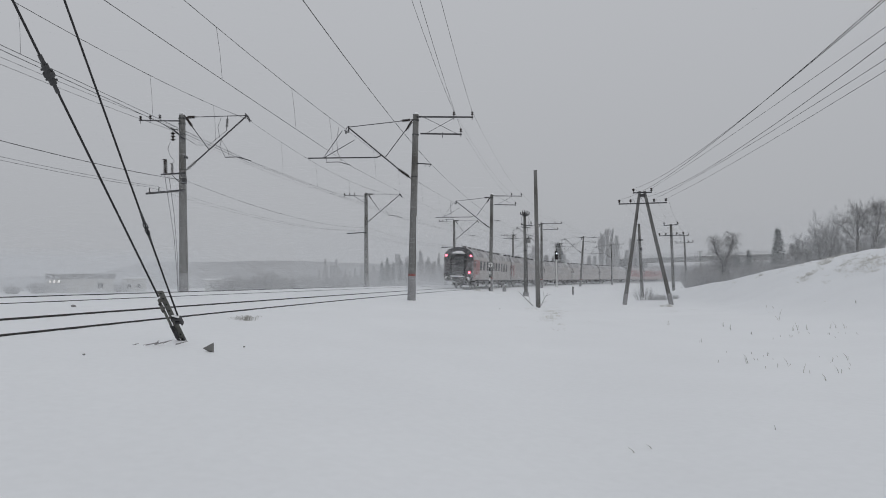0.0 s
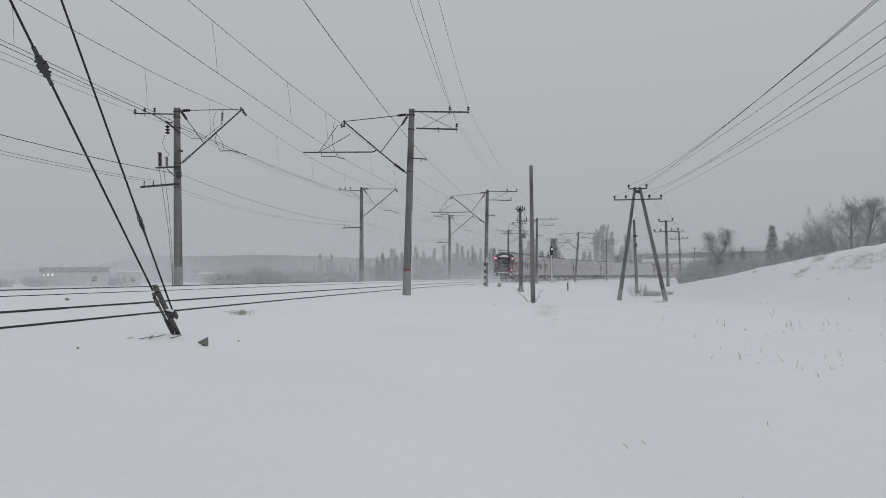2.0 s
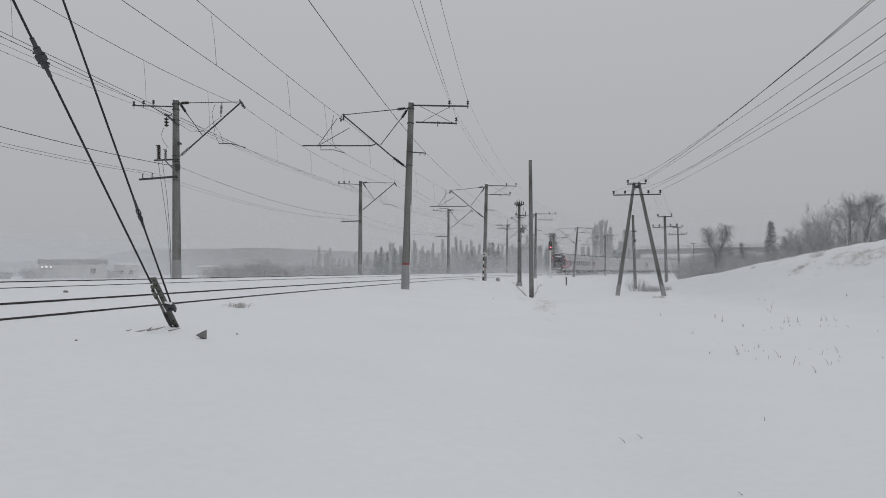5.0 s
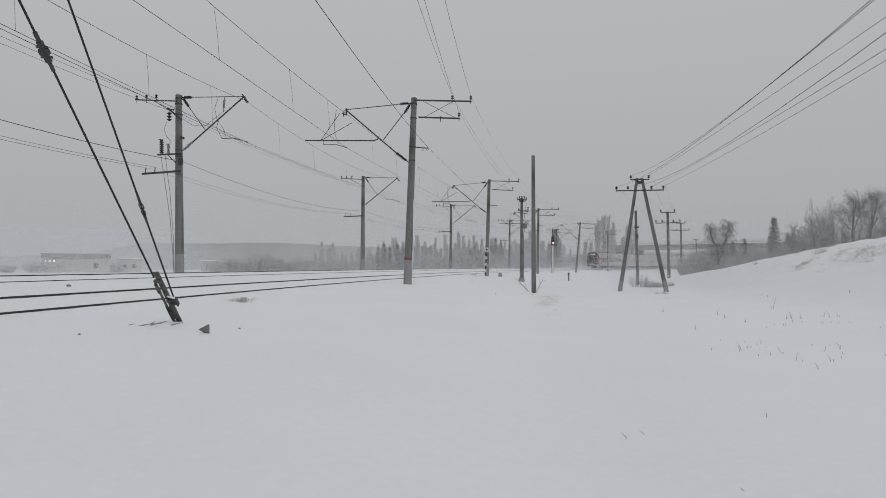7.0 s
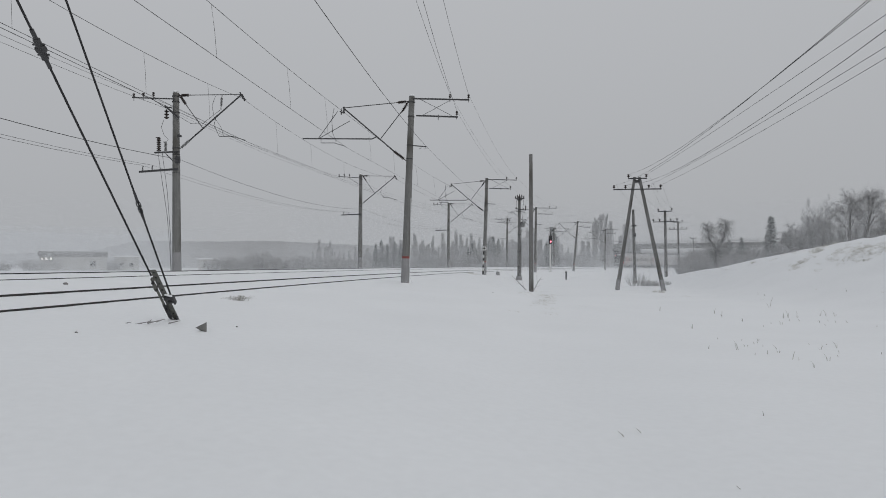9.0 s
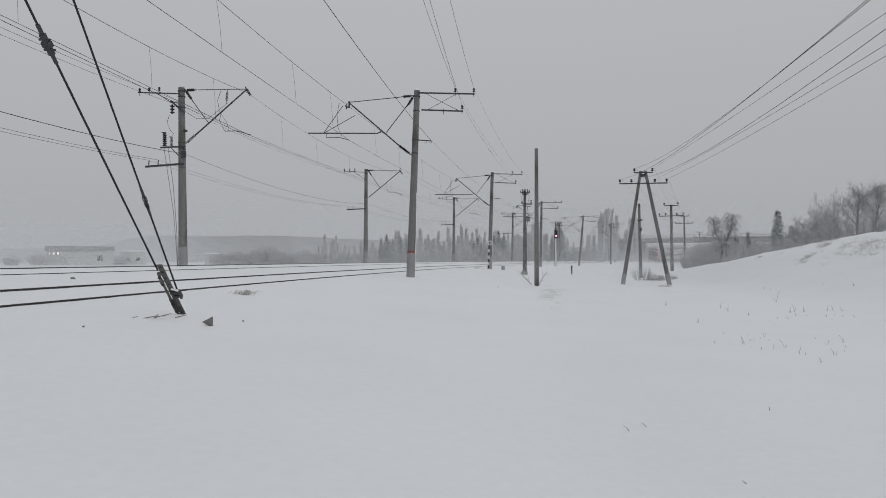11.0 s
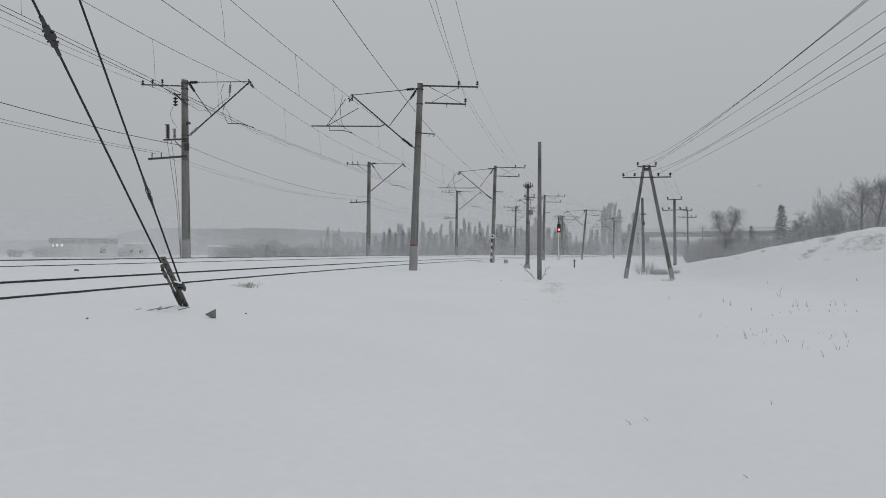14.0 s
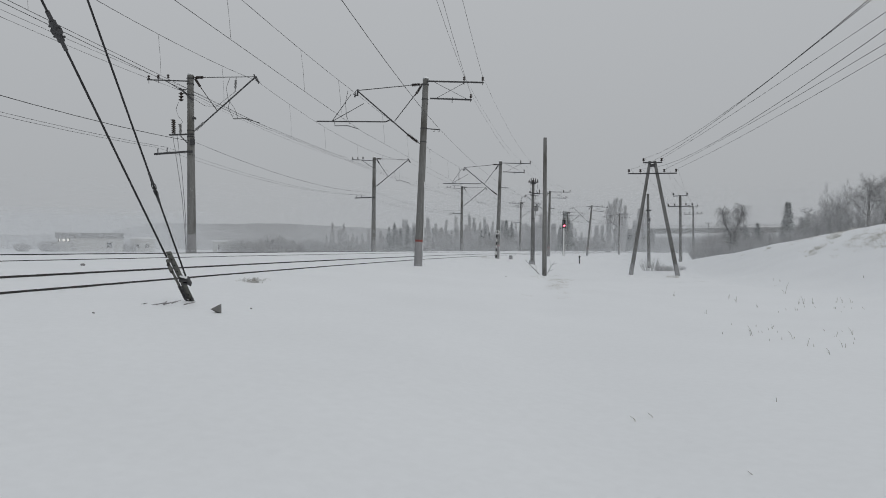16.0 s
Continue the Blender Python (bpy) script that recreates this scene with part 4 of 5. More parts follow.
mast_sign()
bm = fresh()
box(bm, (0, 0, 0.42), (0.14, 0.14, 1.1), None, 0.02)
box(bm, (0, -0.02, 0.88), (0.24, 0.12, 0.1), None, 0.02)
post = tagged(part("marker_post", bm, STEEL), "short dark marker post with a cross piece", "post")
post.matrix_basis = pose(14.75, 79.0, floor_at(14.75, 79.0))
bm = fresh()
tube(bm, [(0, 0, -0.1), (0, 0, 0.3), (0.02, 0, 0.38)], [0.2, 0.19, 0.12], 9)
stump = tagged(part("concrete_stub", bm, PLINTH), "low grey concrete stub in the snow", "post")
stump.matrix_basis = pose(5.98, 69.6, floor_at(5.98, 69.6))
# a slanting concrete slab corner that pokes out of the snow
bm = fresh()
v = [bm.verts.new(p) for p in ((-0.1, 0.0, 0.02), (0.085, -0.02, 0.115), (0.085, 0.0, -0.06), (0.02, 0.12, -0.06), (0.1, 0.1, 0.06), (0.1, 0.1, -0.1))]
for f in ((0, 1, 2), (3, 5, 4), (0, 3, 4, 1), (1, 4, 5, 2), (2, 5, 3, 0)):
    bm.faces.new([v[i] for i in f])
stone = tagged(part("stone", bm, CONCRETE), "grey triangular stone corner poking through snow", "stone")
stone.scale = (0.85, 0.85, 0.85)
stone.location, stone.rotation_euler = (-3.62, 10.35, floor_at(-3.62, 10.35) + 0.045), (0, 0, 0.42)


# ---- trees ----
def blade(vs, fs, a, b, w, rng):
    """A thin twig from a to b as a slim three-sided spike."""
    d = b - a
    u, v = frame_of(d)
    k = len(vs)
    ang = rng.random() * 6.28
    for j in range(3):
        vs.append(a + (u * math.cos(ang + j * 2.094) + v * math.sin(ang + j * 2.094)) * w)
    vs.append(b)
    fs.extend(((k, k + 1, k + 3), (k + 1, k + 2, k + 3), (k + 2, k, k + 3)))


def limb(vs, fs, pts, radii, n=4):
    k0 = len(vs)
    for i, p in enumerate(pts):
        d = pts[min(i + 1, len(pts) - 1)] - pts[max(i - 1, 0)]
        u, v = frame_of(d)
        for j in range(n):
            a = 2 * math.pi * j / n
            vs.append(p + (u * math.cos(a) + v * math.sin(a)) * radii[i])
    for i in range(len(pts) - 1):
        for j in range(n):
            a, b = k0 + i * n + j, k0 + i * n + (j + 1) % n
            fs.append((a, b, b + n, a + n))


def raw(name, vs, fs, mat, parent=None):
    me = bpy.data.meshes.new(name)
    me.from_pydata([tuple(v) for v in vs], [], fs)
    me.materials.append(mat)
    ob = new(name, me)
    ob.parent = parent
    return ob


def grow(rng, p, d, length, r, depth, wood, twigs, spread, lift, tw, kids=5):
    """One limb that wanders, forks and ends in twigs."""
    pts, rad = [p], [r]
    q, dd = p.copy(), d.normalized()
    n = 4
    for i in range(n):
        dd = (dd + Vector((rng.uniform(-1, 1), rng.uniform(-1, 1), rng.uniform(-0.6, 1) * 0.6 + lift)) * 0.22).normalized()
        q = q + dd * (length / n)
        pts.append(q)
        rad.append(r * (1 - 0.75 * (i + 1) / n))
    limb(*wood, pts, rad, 5 if depth > 1 else 3)
    for i in range(kids):
        f = 0.3 + 0.7 * (i + rng.random()) / kids
        k = min(int(f * n), n - 1)
        s = pts[k].lerp(pts[k + 1], f * n - k)
        side = Vector((rng.uniform(-1, 1), rng.uniform(-1, 1), rng.uniform(-0.3, 0.7))).normalized()
        nd = (dd * (1 - spread) + side * spread + Vector((0, 0, lift))).normalized()
        if depth > 0:
            grow(rng, s, nd, length * rng.uniform(0.45, 0.7), max(r * 0.45, tw), depth - 1, wood, twigs, spread, lift, tw, kids)
        else:
            for _ in range(3):
                e = (nd + Vector((rng.uniform(-1, 1), rng.uniform(-1, 1), rng.uniform(-0.6, 0.8))) * 0.6).normalized()
                blade(*twigs, s, s + e * length * rng.uniform(0.5, 1.0), tw, rng)


def bare_tree(seed, h, spread=0.6, lift=0.15, tw=0.016, depth=3, stems=1, label="leafless pale tree behind the snow bank", name="bare_tree", kids=5, thick=0.022):
    rng = random.Random(seed)
    top = empty(name, Matrix(), label, "tree", "bare trees")
    wood, twigs = ([], []), ([], [])
    for i in range(stems):
        tilt = Vector((rng.uniform(-1, 1), rng.uniform(-1, 1), 0)) * (0.45 if stems > 1 else 0.08)
        grow(rng, Vector((0, 0, -0.3)), Vector((0, 0, 1)) + tilt, h * 0.62, h * thick, depth, wood, twigs, spread, lift, tw, kids)
    raw("trunk", *wood, BARK, top)
    raw("crown", *twigs, TWIG, top)
    return top


def fitted(parts, foot, h, reach):
    """Stretches what grew above the foot so that it is h high and reaches that far to each side."""
    pts = [v for vs, _ in parts for v in vs if v.z > foot]
    zs, rs = sorted(v.z for v in pts), sorted(math.hypot(v.x, v.y) for v in pts)
    kz, kr = (h - foot) / (zs[int(len(zs) * 0.995)] - foot), reach / rs[int(len(rs) * 0.97)]
    for v in pts:
        v.z = foot + (v.z - foot) * kz
        f = min(1, (v.z - foot) / 0.8)
        v.x *= 1 + (kr - 1) * f
        v.y *= 1 + (kr - 1) * f


def crown_tree(seed, h, fork, reach, lean, label="leafless tree with a clear trunk behind the snow bank"):
    """A clear trunk that forks into many rising limbs with a fine open crown."""
    rng = random.Random(seed)
    top = empty("bare_tree", Matrix(), label, "tree", "bare trees")
    wood, twigs = ([], []), ([], [])
    limb(*wood, [Vector((0, 0, -0.4)), Vector((0.05, 0.05, fork * 0.5)), Vector((0.0, 0, fork)), Vector((0.12, 0, fork + (h - fork) * 0.5)), Vector((0.0, 0, h * 0.97))], [0.19, 0.15, 0.13, 0.06, 0.012], 7)
    n = 15
    for i in range(n):
        f = (i + rng.random()) / n
        a = i * 2.4 + rng.uniform(-0.4, 0.4)
        s = Vector((0, 0, fork * 0.92 + (h - fork) * 0.62 * f))
        d = Vector((math.cos(a) * (0.95 - 0.4 * f), math.sin(a) * (0.95 - 0.4 * f), 0.75 + 0.5 * f))
        grow(rng, s, d, (h - fork) * (0.62 - 0.22 * f), 0.05 - 0.02 * f, 1, wood, twigs, 0.68, 0.0, 0.007, 7)
    fitted((wood, twigs), fork, h, reach)
    for v in wood[0] + twigs[0]:
        v.x += lean * max(0, v.z) / h
    raw("trunk", *wood, DARKBARK, top)
    raw("crown", *twigs, DARKTWIG, top)
    return top


def thicket_tree(seed, h, reach, label="dense many-stemmed leafless tree behind the snow bank"):
    """Several stems from one root with dense fine branching down to the ground."""
    rng = random.Random(seed)
    top = empty("bare_tree", Matrix(), label, "tree", "bare trees")
    wood, twigs = ([], []), ([], [])
    for i in range(5):
        a = i * 1.26 + rng.uniform(-0.3, 0.3)
        d = Vector((math.cos(a) * 0.22, math.sin(a) * 0.22, 1))
        foot = Vector((math.cos(a) * 0.3, math.sin(a) * 0.3, -0.3))
        tall = h * rng.uniform(0.7, 1.0)
        limb(*wood, [foot, foot + d * tall * 0.5, foot + d * tall * 0.95], [0.1, 0.06, 0.01], 5)
        for k in range(13):
            f = 0.12 + 0.83 * (k + rng.random()) / 13
            b = k * 2.4 + rng.uniform(-0.5, 0.5)
            out = Vector((math.cos(b), math.sin(b), rng.uniform(0.2, 0.9)))
            grow(rng, foot + d * tall * f, out, h * (0.26 - 0.14 * f), 0.03, 1, wood, twigs, 0.6, 0.05, 0.009, 4)
    fitted((wood, twigs), -0.5, h, reach)
    raw("trunk", *wood, DARKBARK, top)
    raw("crown", *twigs, TWIG, top)
    return top


def pollard(seed):
    """A short trunk that forks into two mops of drooping shoots."""
    rng = random.Random(seed)
    top = empty("bare_tree", Matrix(), "stubby two-headed leafless tree above the thicket", "tree", "bare trees")
    wood, twigs = ([], []), ([], [])
    for sx, h in ((-1.3, 6.3), (1.15, 6.7)):
        e = Vector((sx, 0.1 * sx, h))
        limb(*wood, [Vector((0, 0, -0.4)), Vector((0.06 * sx, 0, 3.3)), Vector((0.72 * sx, 0, h * 0.75)), e], [0.28, 0.24, 0.12, 0.05], 6)
        for i in range(80):
            s = Vector((0.7 * sx, 0, h * 0.7)).lerp(e, rng.random())
            a = rng.uniform(0, 6.28)
            r = rng.uniform(0.4, 1.1)
            m = s + Vector((math.cos(a) * r * 0.7, math.sin(a) * r * 0.7, rng.uniform(0.2, 0.75)))
            q = m + Vector((math.cos(a) * r * 0.45, math.sin(a) * r * 0.45, -rng.uniform(0.3, 1.1)))
            limb(*wood, [s, m, q], [0.03, 0.022, 0.008], 3)
            for _ in range(7):
                p = m.lerp(q, rng.random())
                blade(*twigs, p, p + Vector((rng.uniform(-0.4, 0.4), rng.uniform(-0.4, 0.4), rng.uniform(-0.6, 0.2))), 0.013, rng)
    for i in range(280):
        a, z = rng.uniform(0, 6.28), rng.uniform(0.3, 4.4)
        s = Vector((rng.uniform(-0.5, 0.5), 0, z))
        q = s + Vector((math.cos(a) * rng.uniform(0.5, 1.7), math.sin(a) * 1.0, rng.uniform(-0.3, 0.8)))
        limb(*wood, [s, q], [0.025, 0.006], 3)
        for _ in range(4):
            p = s.lerp(q, rng.uniform(0.3, 1))
            blade(*twigs, p, p + Vector((rng.uniform(-0.5, 0.5), rng.uniform(-0.5, 0.5), rng.uniform(-0.2, 0.6))), 0.013, rng)
    raw("trunk", *wood, DARKBARK, top)
    raw("crown", *twigs, DARKTWIG, top)
    return top


def poplar(seed, h, w, label="tall slim leafless poplar in falling snow", tw=0.085):
    """An upright tree whose limbs hug the trunk."""
    rng = random.Random(seed)
    top = empty("poplar", Matrix(), label, "tree", "poplars")
    wood, twigs = ([], []), ([], [])
    limb(*wood, [Vector((0, 0, -0.5)), Vector((rng.uniform(-0.2, 0.2), 0, h * 0.5)), Vector((rng.uniform(-0.3, 0.3), 0, h))], [h * 0.014, h * 0.009, 0.03], 5)
    for i in range(60):
        f = 0.08 + 0.86 * (i + rng.random()) / 60
        a = rng.uniform(0, 6.28)
        reach = w * (0.35 + 0.75 * math.sin(min(1, 0.22 + f * 0.78) * math.pi)) * rng.uniform(0.5, 1.1)
        out = Vector((math.cos(a), math.sin(a), 0))
        p = Vector((0, 0, f * h))
        up = min(h * 0.2 * rng.uniform(0.7, 1.3), h * (1.03 - f))
        q = p + out * reach * 0.7 + Vector((0, 0, up * 0.5))
        e = p + out * reach + Vector((0, 0, up))
        limb(*wood, [p, q, e], [0.05, 0.035, 0.015], 3)
        for _ in range(10):
            s = p.lerp(e, rng.uniform(0.2, 1))
            blade(*twigs, s, s + Vector((rng.uniform(-0.3, 0.3), rng.uniform(-0.3, 0.3), rng.uniform(0.5, 1.8))), tw, rng)
    raw("trunk", *wood, HAZED, top)
    raw("crown", *twigs, HAZED, top)
    return top


def conifer(seed, h, w, label="dark spruce dusted with snow", tw=0.07):
    rng = random.Random(seed)
    top = empty("spruce", Matrix(), label, "tree", "spruces")
    wood, twigs = ([], []), ([], [])
    limb(*wood, [Vector((0, 0, -0.5)), Vector((0, 0, h * 0.6)), Vector((0, 0, h))], [h * 0.018, h * 0.01, 0.02], 5)
    for i in range(130):
        f = 0.08 + 0.9 * i / 130
        a = i * 2.4 + rng.uniform(-0.4, 0.4)
        reach = w * (1 - f) ** 0.8 * rng.uniform(0.45, 1.2) + 0.12
        out = Vector((math.cos(a), math.sin(a), 0))
        p = Vector((0, 0, f * h))
        e = p + out * reach + Vector((0, 0, -reach * 0.25))
        limb(*wood, [p, e], [0.04, 0.01], 3)
        for k in range(9):
            s = p.lerp(e, (k + 1) / 9)
            side = out.cross(Vector((0, 0, 1))) * rng.choice((-1, 1))
            blade(*twigs, s, s + (side * rng.uniform(0.3, 0.8) + out * 0.4 + Vector((0, 0, rng.uniform(-0.5, 0.1)))) * (0.35 + 0.3 * reach), tw, rng)
    raw("trunk", *wood, BARK, top)
    raw("crown", *twigs, NEEDLE, top)
    return top


def shrub(seed, h, w, n, label, tw=0.012, mat=None, name="shrub", group="shrubs"):
    """Many thin stems from one root."""
    rng = random.Random(seed)
    top = empty(name, Matrix(), label, "shrub", group)
    vs, fs = [], []
    for i in range(n):
        a = rng.uniform(0, 6.28)
        r = w * math.sqrt(rng.random())
        p = Vector((r * 0.55 * math.cos(a), r * 0.55 * math.sin(a), -0.1))
        e = Vector((r * math.cos(a), r * math.sin(a), h * rng.uniform(0.45, 1.0) * (1 - 0.35 * (r / w) ** 2)))
        m = p.lerp(e, 0.55) + Vector((rng.uniform(-1, 1), rng.uniform(-1, 1), 0.5)) * 0.08 * h
        limb(vs, fs, [p, m, e], [tw * 1.4, tw, tw * 0.4], 3)
        for _ in range(4):
            s = p.lerp(e, rng.uniform(0.35, 1.0))
            blade(vs, fs, s, s + Vector((rng.uniform(-1, 1), rng.uniform(-1, 1), rng.uniform(0.1, 1.3))) * 0.2 * h, tw * 0.7, rng)
    raw("branching", vs, fs, mat or TWIG, top)
    return top


def stand(ob, x, y, turn=0.0, size=1.0, sink=0.0):
    """Puts a tree on the ground, turned and sized."""
    ob.matrix_basis = pose(x, y, floor_at(x, y) - sink, 0, 0, turn)
    ob.scale = (size, size, size)
    return ob


def again(ob, x, y, turn=0.0, size=1.0, sink=0.0):
    return stand(copy_thing(ob, Matrix()), x, y, turn, size, sink)


def woods():
    rng = random.Random(11)
    # trees behind the bank
    big = [stand(crown_tree(54, 7.35, 3.6, 1.7, 0.1), 36.7, 60.5), stand(crown_tree(37, 7.5, 3.9, 1.65, 1.3), 37.4, 60.0)]
    again(big[0], 43.8, 65.0, 130, 0.95)
    forked = stand(pollard(21), 34.9, 85.0, 0, 1.06)
    again(forked, 40.9, 78.0, 160, 0.8)
    again(big[0], 43.9, 78.0, 80, 1.0)
    mid = [stand(bare_tree(s, h, 0.65, 0.1, depth=2, stems=2), x, y) for s, h, x, y in ((31, 4.6, 40.6, 76.0), (32, 5.6, 42.3, 76.0), (33, 4.8, 42.4, 80.0))]
    for i in range(9):
        again(mid[i % 3], 41.6 + i * 1.2 + rng.uniform(-0.6, 0.6), 76 - i * 1.6 + rng.uniform(-2, 3), rng.uniform(0, 360), rng.uniform(0.4, 0.5))
    for x, y, s in ((41.0, 62.0, 0.8), (44.5, 63.0, 0.85), (48.0, 66.0, 0.9)):
        again(big[rng.randint(0, 1)], x, y, rng.uniform(0, 360), s)
    thick = [shrub(s, 3.4, 2.4, 160, "dense grey leafless thicket behind the bank", 0.026) for s in (41, 42, 43)]
    spots = [(29.5 + i * 1.05 + rng.uniform(-0.8, 0.8), 88 - i * 1.25 + rng.uniform(-3, 3), rng.uniform(0.6, 1.05)) for i in range(24)]
    spots += [(36 + i * 1.5, 99 + rng.uniform(-4, 4), rng.uniform(1.35, 1.8)) for i in range(13)]
    spots += [(31.5 + i * 0.9, 92 - i * 0.5 + rng.uniform(-2, 2), rng.uniform(1.0, 1.4)) for i in range(16)]
    spots += [(34.0 + i * 1.1, 86 + rng.uniform(-2, 2), rng.uniform(0.7, 0.9)) for i in range(4)]
    spots = [p for p in spots if p[0] / p[1] > 0.372]
    tall = [thicket_tree(44, 8.2, 1.9), thicket_tree(45, 7.6, 2.2), thicket_tree(46, 8.6, 1.5)]
    clumps = [(41.3, 78.0, 0.8), (42.4, 78.5, 0.97), (44.0, 78.0, 1.1), (43.2, 77.0, 0.95), (40.2, 79.5, 0.62), (44.2, 80.0, 0.95)]
    clumps += [(44.6 + k * 1.3, 75.5 - k * 0.6 + rng.uniform(-1, 1), rng.uniform(0.7, 0.82)) for k in range(10)]
    clumps += [(38.6 + k * 0.95, 68.0 - k * 0.25 + rng.uniform(-1.2, 1.2), rng.uniform(0.72, 0.86)) for k in range(12)]
    for i, (x, y, s) in enumerate(clumps):
        (stand if i < 3 else again)(tall[i % 3], x, y, rng.uniform(0, 360), s)
    for i, (x, y, s) in enumerate(spots):
        (stand if i < 3 else again)(thick[i % 3], x, y, rng.uniform(0, 360), s)
    fir = stand(conifer(51, 8.6, 1.6), 44.4, 90.5)
    for x, y, s in ((39.5, 92.0, 0.62), (42.0, 94.0, 0.68)):
        again(fir, x, y, 70, s)
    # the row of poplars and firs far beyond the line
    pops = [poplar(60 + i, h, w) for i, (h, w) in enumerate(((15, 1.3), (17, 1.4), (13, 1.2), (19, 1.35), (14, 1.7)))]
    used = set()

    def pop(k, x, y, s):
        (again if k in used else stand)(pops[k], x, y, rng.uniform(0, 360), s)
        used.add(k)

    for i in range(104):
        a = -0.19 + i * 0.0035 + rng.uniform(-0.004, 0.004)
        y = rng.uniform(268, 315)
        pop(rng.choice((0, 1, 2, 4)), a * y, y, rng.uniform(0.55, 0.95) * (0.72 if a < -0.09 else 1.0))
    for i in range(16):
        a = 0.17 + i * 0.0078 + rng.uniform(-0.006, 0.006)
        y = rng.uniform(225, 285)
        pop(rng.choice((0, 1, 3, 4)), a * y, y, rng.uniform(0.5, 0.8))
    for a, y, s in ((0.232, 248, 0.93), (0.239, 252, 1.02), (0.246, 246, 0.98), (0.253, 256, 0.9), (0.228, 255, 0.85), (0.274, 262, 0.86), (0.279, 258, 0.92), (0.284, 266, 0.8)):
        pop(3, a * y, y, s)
    far_fir = conifer(71, 13.0, 2.6, "snow-dusted spruce in the far tree row", 0.13)
    for i, (a, y, s) in enumerate(((-0.094, 262, 0.82), (-0.086, 268, 0.95), (-0.077, 262, 0.8), (-0.066, 266, 0.9), (-0.057, 262, 0.82), (0.1665, 232, 1.16), (0.171, 236, 1.0), (0.158, 240, 0.75), (0.072, 250, 0.86), (0.079, 246, 0.98), (0.087, 252, 0.92), (0.064, 250, 0.72), (0.042, 250, 0.7), (0.048, 246, 0.8), (0.054, 252, 0.66))):
        (again if i else stand)(far_fir, a * y, y, i * 50, s)
    heap = [shrub(s, 6.0, 5.5, 135, "grey leafless thicket across the field", 0.1) for s in (81, 82)]
    heaps = [(-0.33, 250, 0.85), (-0.31, 255, 1.0), (-0.285, 245, 0.9), (-0.262, 240, 1.25), (-0.245, 250, 0.95), (-0.225, 260, 0.8), (-0.205, 255, 1.1), (-0.185, 258, 0.9), (-0.165, 262, 1.0), (-0.145, 265, 0.95), (-0.12, 262, 0.9), (-0.1, 268, 0.7), (0.05, 245, 1.25), (0.065, 242, 1.35), (0.08, 250, 1.2), (0.1, 255, 1.0), (0.12, 250, 1.05), (0.135, 245, 0.95), (-0.03, 270, 0.8), (0.0, 275, 0.85), (0.025, 270, 0.9), (0.19, 238, 1.0), (0.21, 240, 1.1), (0.3, 250, 1.1), (0.32, 262, 1.2), (0.345, 250, 1.0), (-0.6, 250, 0.8), (-0.57, 255, 0.9), (-0.64, 245, 0.6), (-0.53, 262, 0.75), (-0.48, 268, 0.7)]
    heaps += [(0.26 + k * 0.018, 278 + (k * 23) % 16, 1.25 + 0.06 * (k % 4)) for k in range(13)]
    heaps += [(-0.1 + k * 0.0225, 285 + (k * 37) % 20, 0.85 + 0.05 * (k % 6)) for k in range(22)]
    for i, (a, y, s) in enumerate(heaps):
        (again if i > 1 else stand)(heap[i % 2], a * y, y, rng.uniform(0, 360), s)


woods()


# ---- distance: a wooded ridge, sheds and the overpass ----
def ridge():
    bm = fresh()
    rows = []
    n = 150
    for j, (dist, base, scale) in enumerate(((620, -2, 0.0), (640, 0, 0.75), (700, 0, 1.0), (900, 0, 1.05))):
        row = []
        for i in range(n):
            a = radians(-62 + 124 * i / (n - 1))
            deg = math.degrees(a)
            # the left end is kept low in place of a ridge fading into haze
            h = np.interp(deg, (-62, -34, -27.5, -24, -14, -8, -4, 3, 12, 25, 45, 62), (11, 11, 13, 24, 25, 23, 21, 18, 14, 14, 16, 14))
            h += 0.9 * noise.noise((i * 0.9, j * 0.5, 3)) + 1.4 * noise.noise((i * 0.13, 0, 9))
            row.append(bm.verts.new((dist * math.sin(a), dist * math.cos(a), base + h * scale)))
        rows.append(row)
    for a, b in zip(rows, rows[1:]):
        for i in range(n - 1):
            bm.faces.new((a[i], a[i + 1], b[i + 1], b[i]))
    tagged(part("backdrop", bm, FAR, None, "", True), "wooded ridge paled for snow dust and haze", "ridge", kind="structure")


ridge()


def shed(x, y, w, d, h, turn, wall, label, windows=(), overhang=0.6, cover=None):
    top = empty("industrial_building", pose(x, y, floor_at(x, y), 0, 0, turn), label, "building", "buildings across the field")
    bm = fresh()
    box(bm, (0, 0, h / 2), (w, d, h))
    part("wall", bm, wall, top)
    bm = fresh()
    box(bm, (0, 0, h + 0.25), (w + overhang, d + overhang, 0.5), None, 0.08)
    part("roof", bm, cover or (CLUMP if wall is WALLPALE else WALLGREY), top)
    for wx, wz, ww, wh, lit in windows:
        bm = fresh()
        box(bm, (wx, -d / 2 - 0.03, wz), (ww + 0.3, 0.1, wh + 0.3))
        win = part("window", bm, STEEL, top)
        bm = fresh()
        box(bm, (wx, -d / 2 - 0.07, wz), (ww, 0.08, wh))
        part("pane", bm, WHITELAMP if lit else GLASS, win, "lit window pane" if lit else "")
    return top


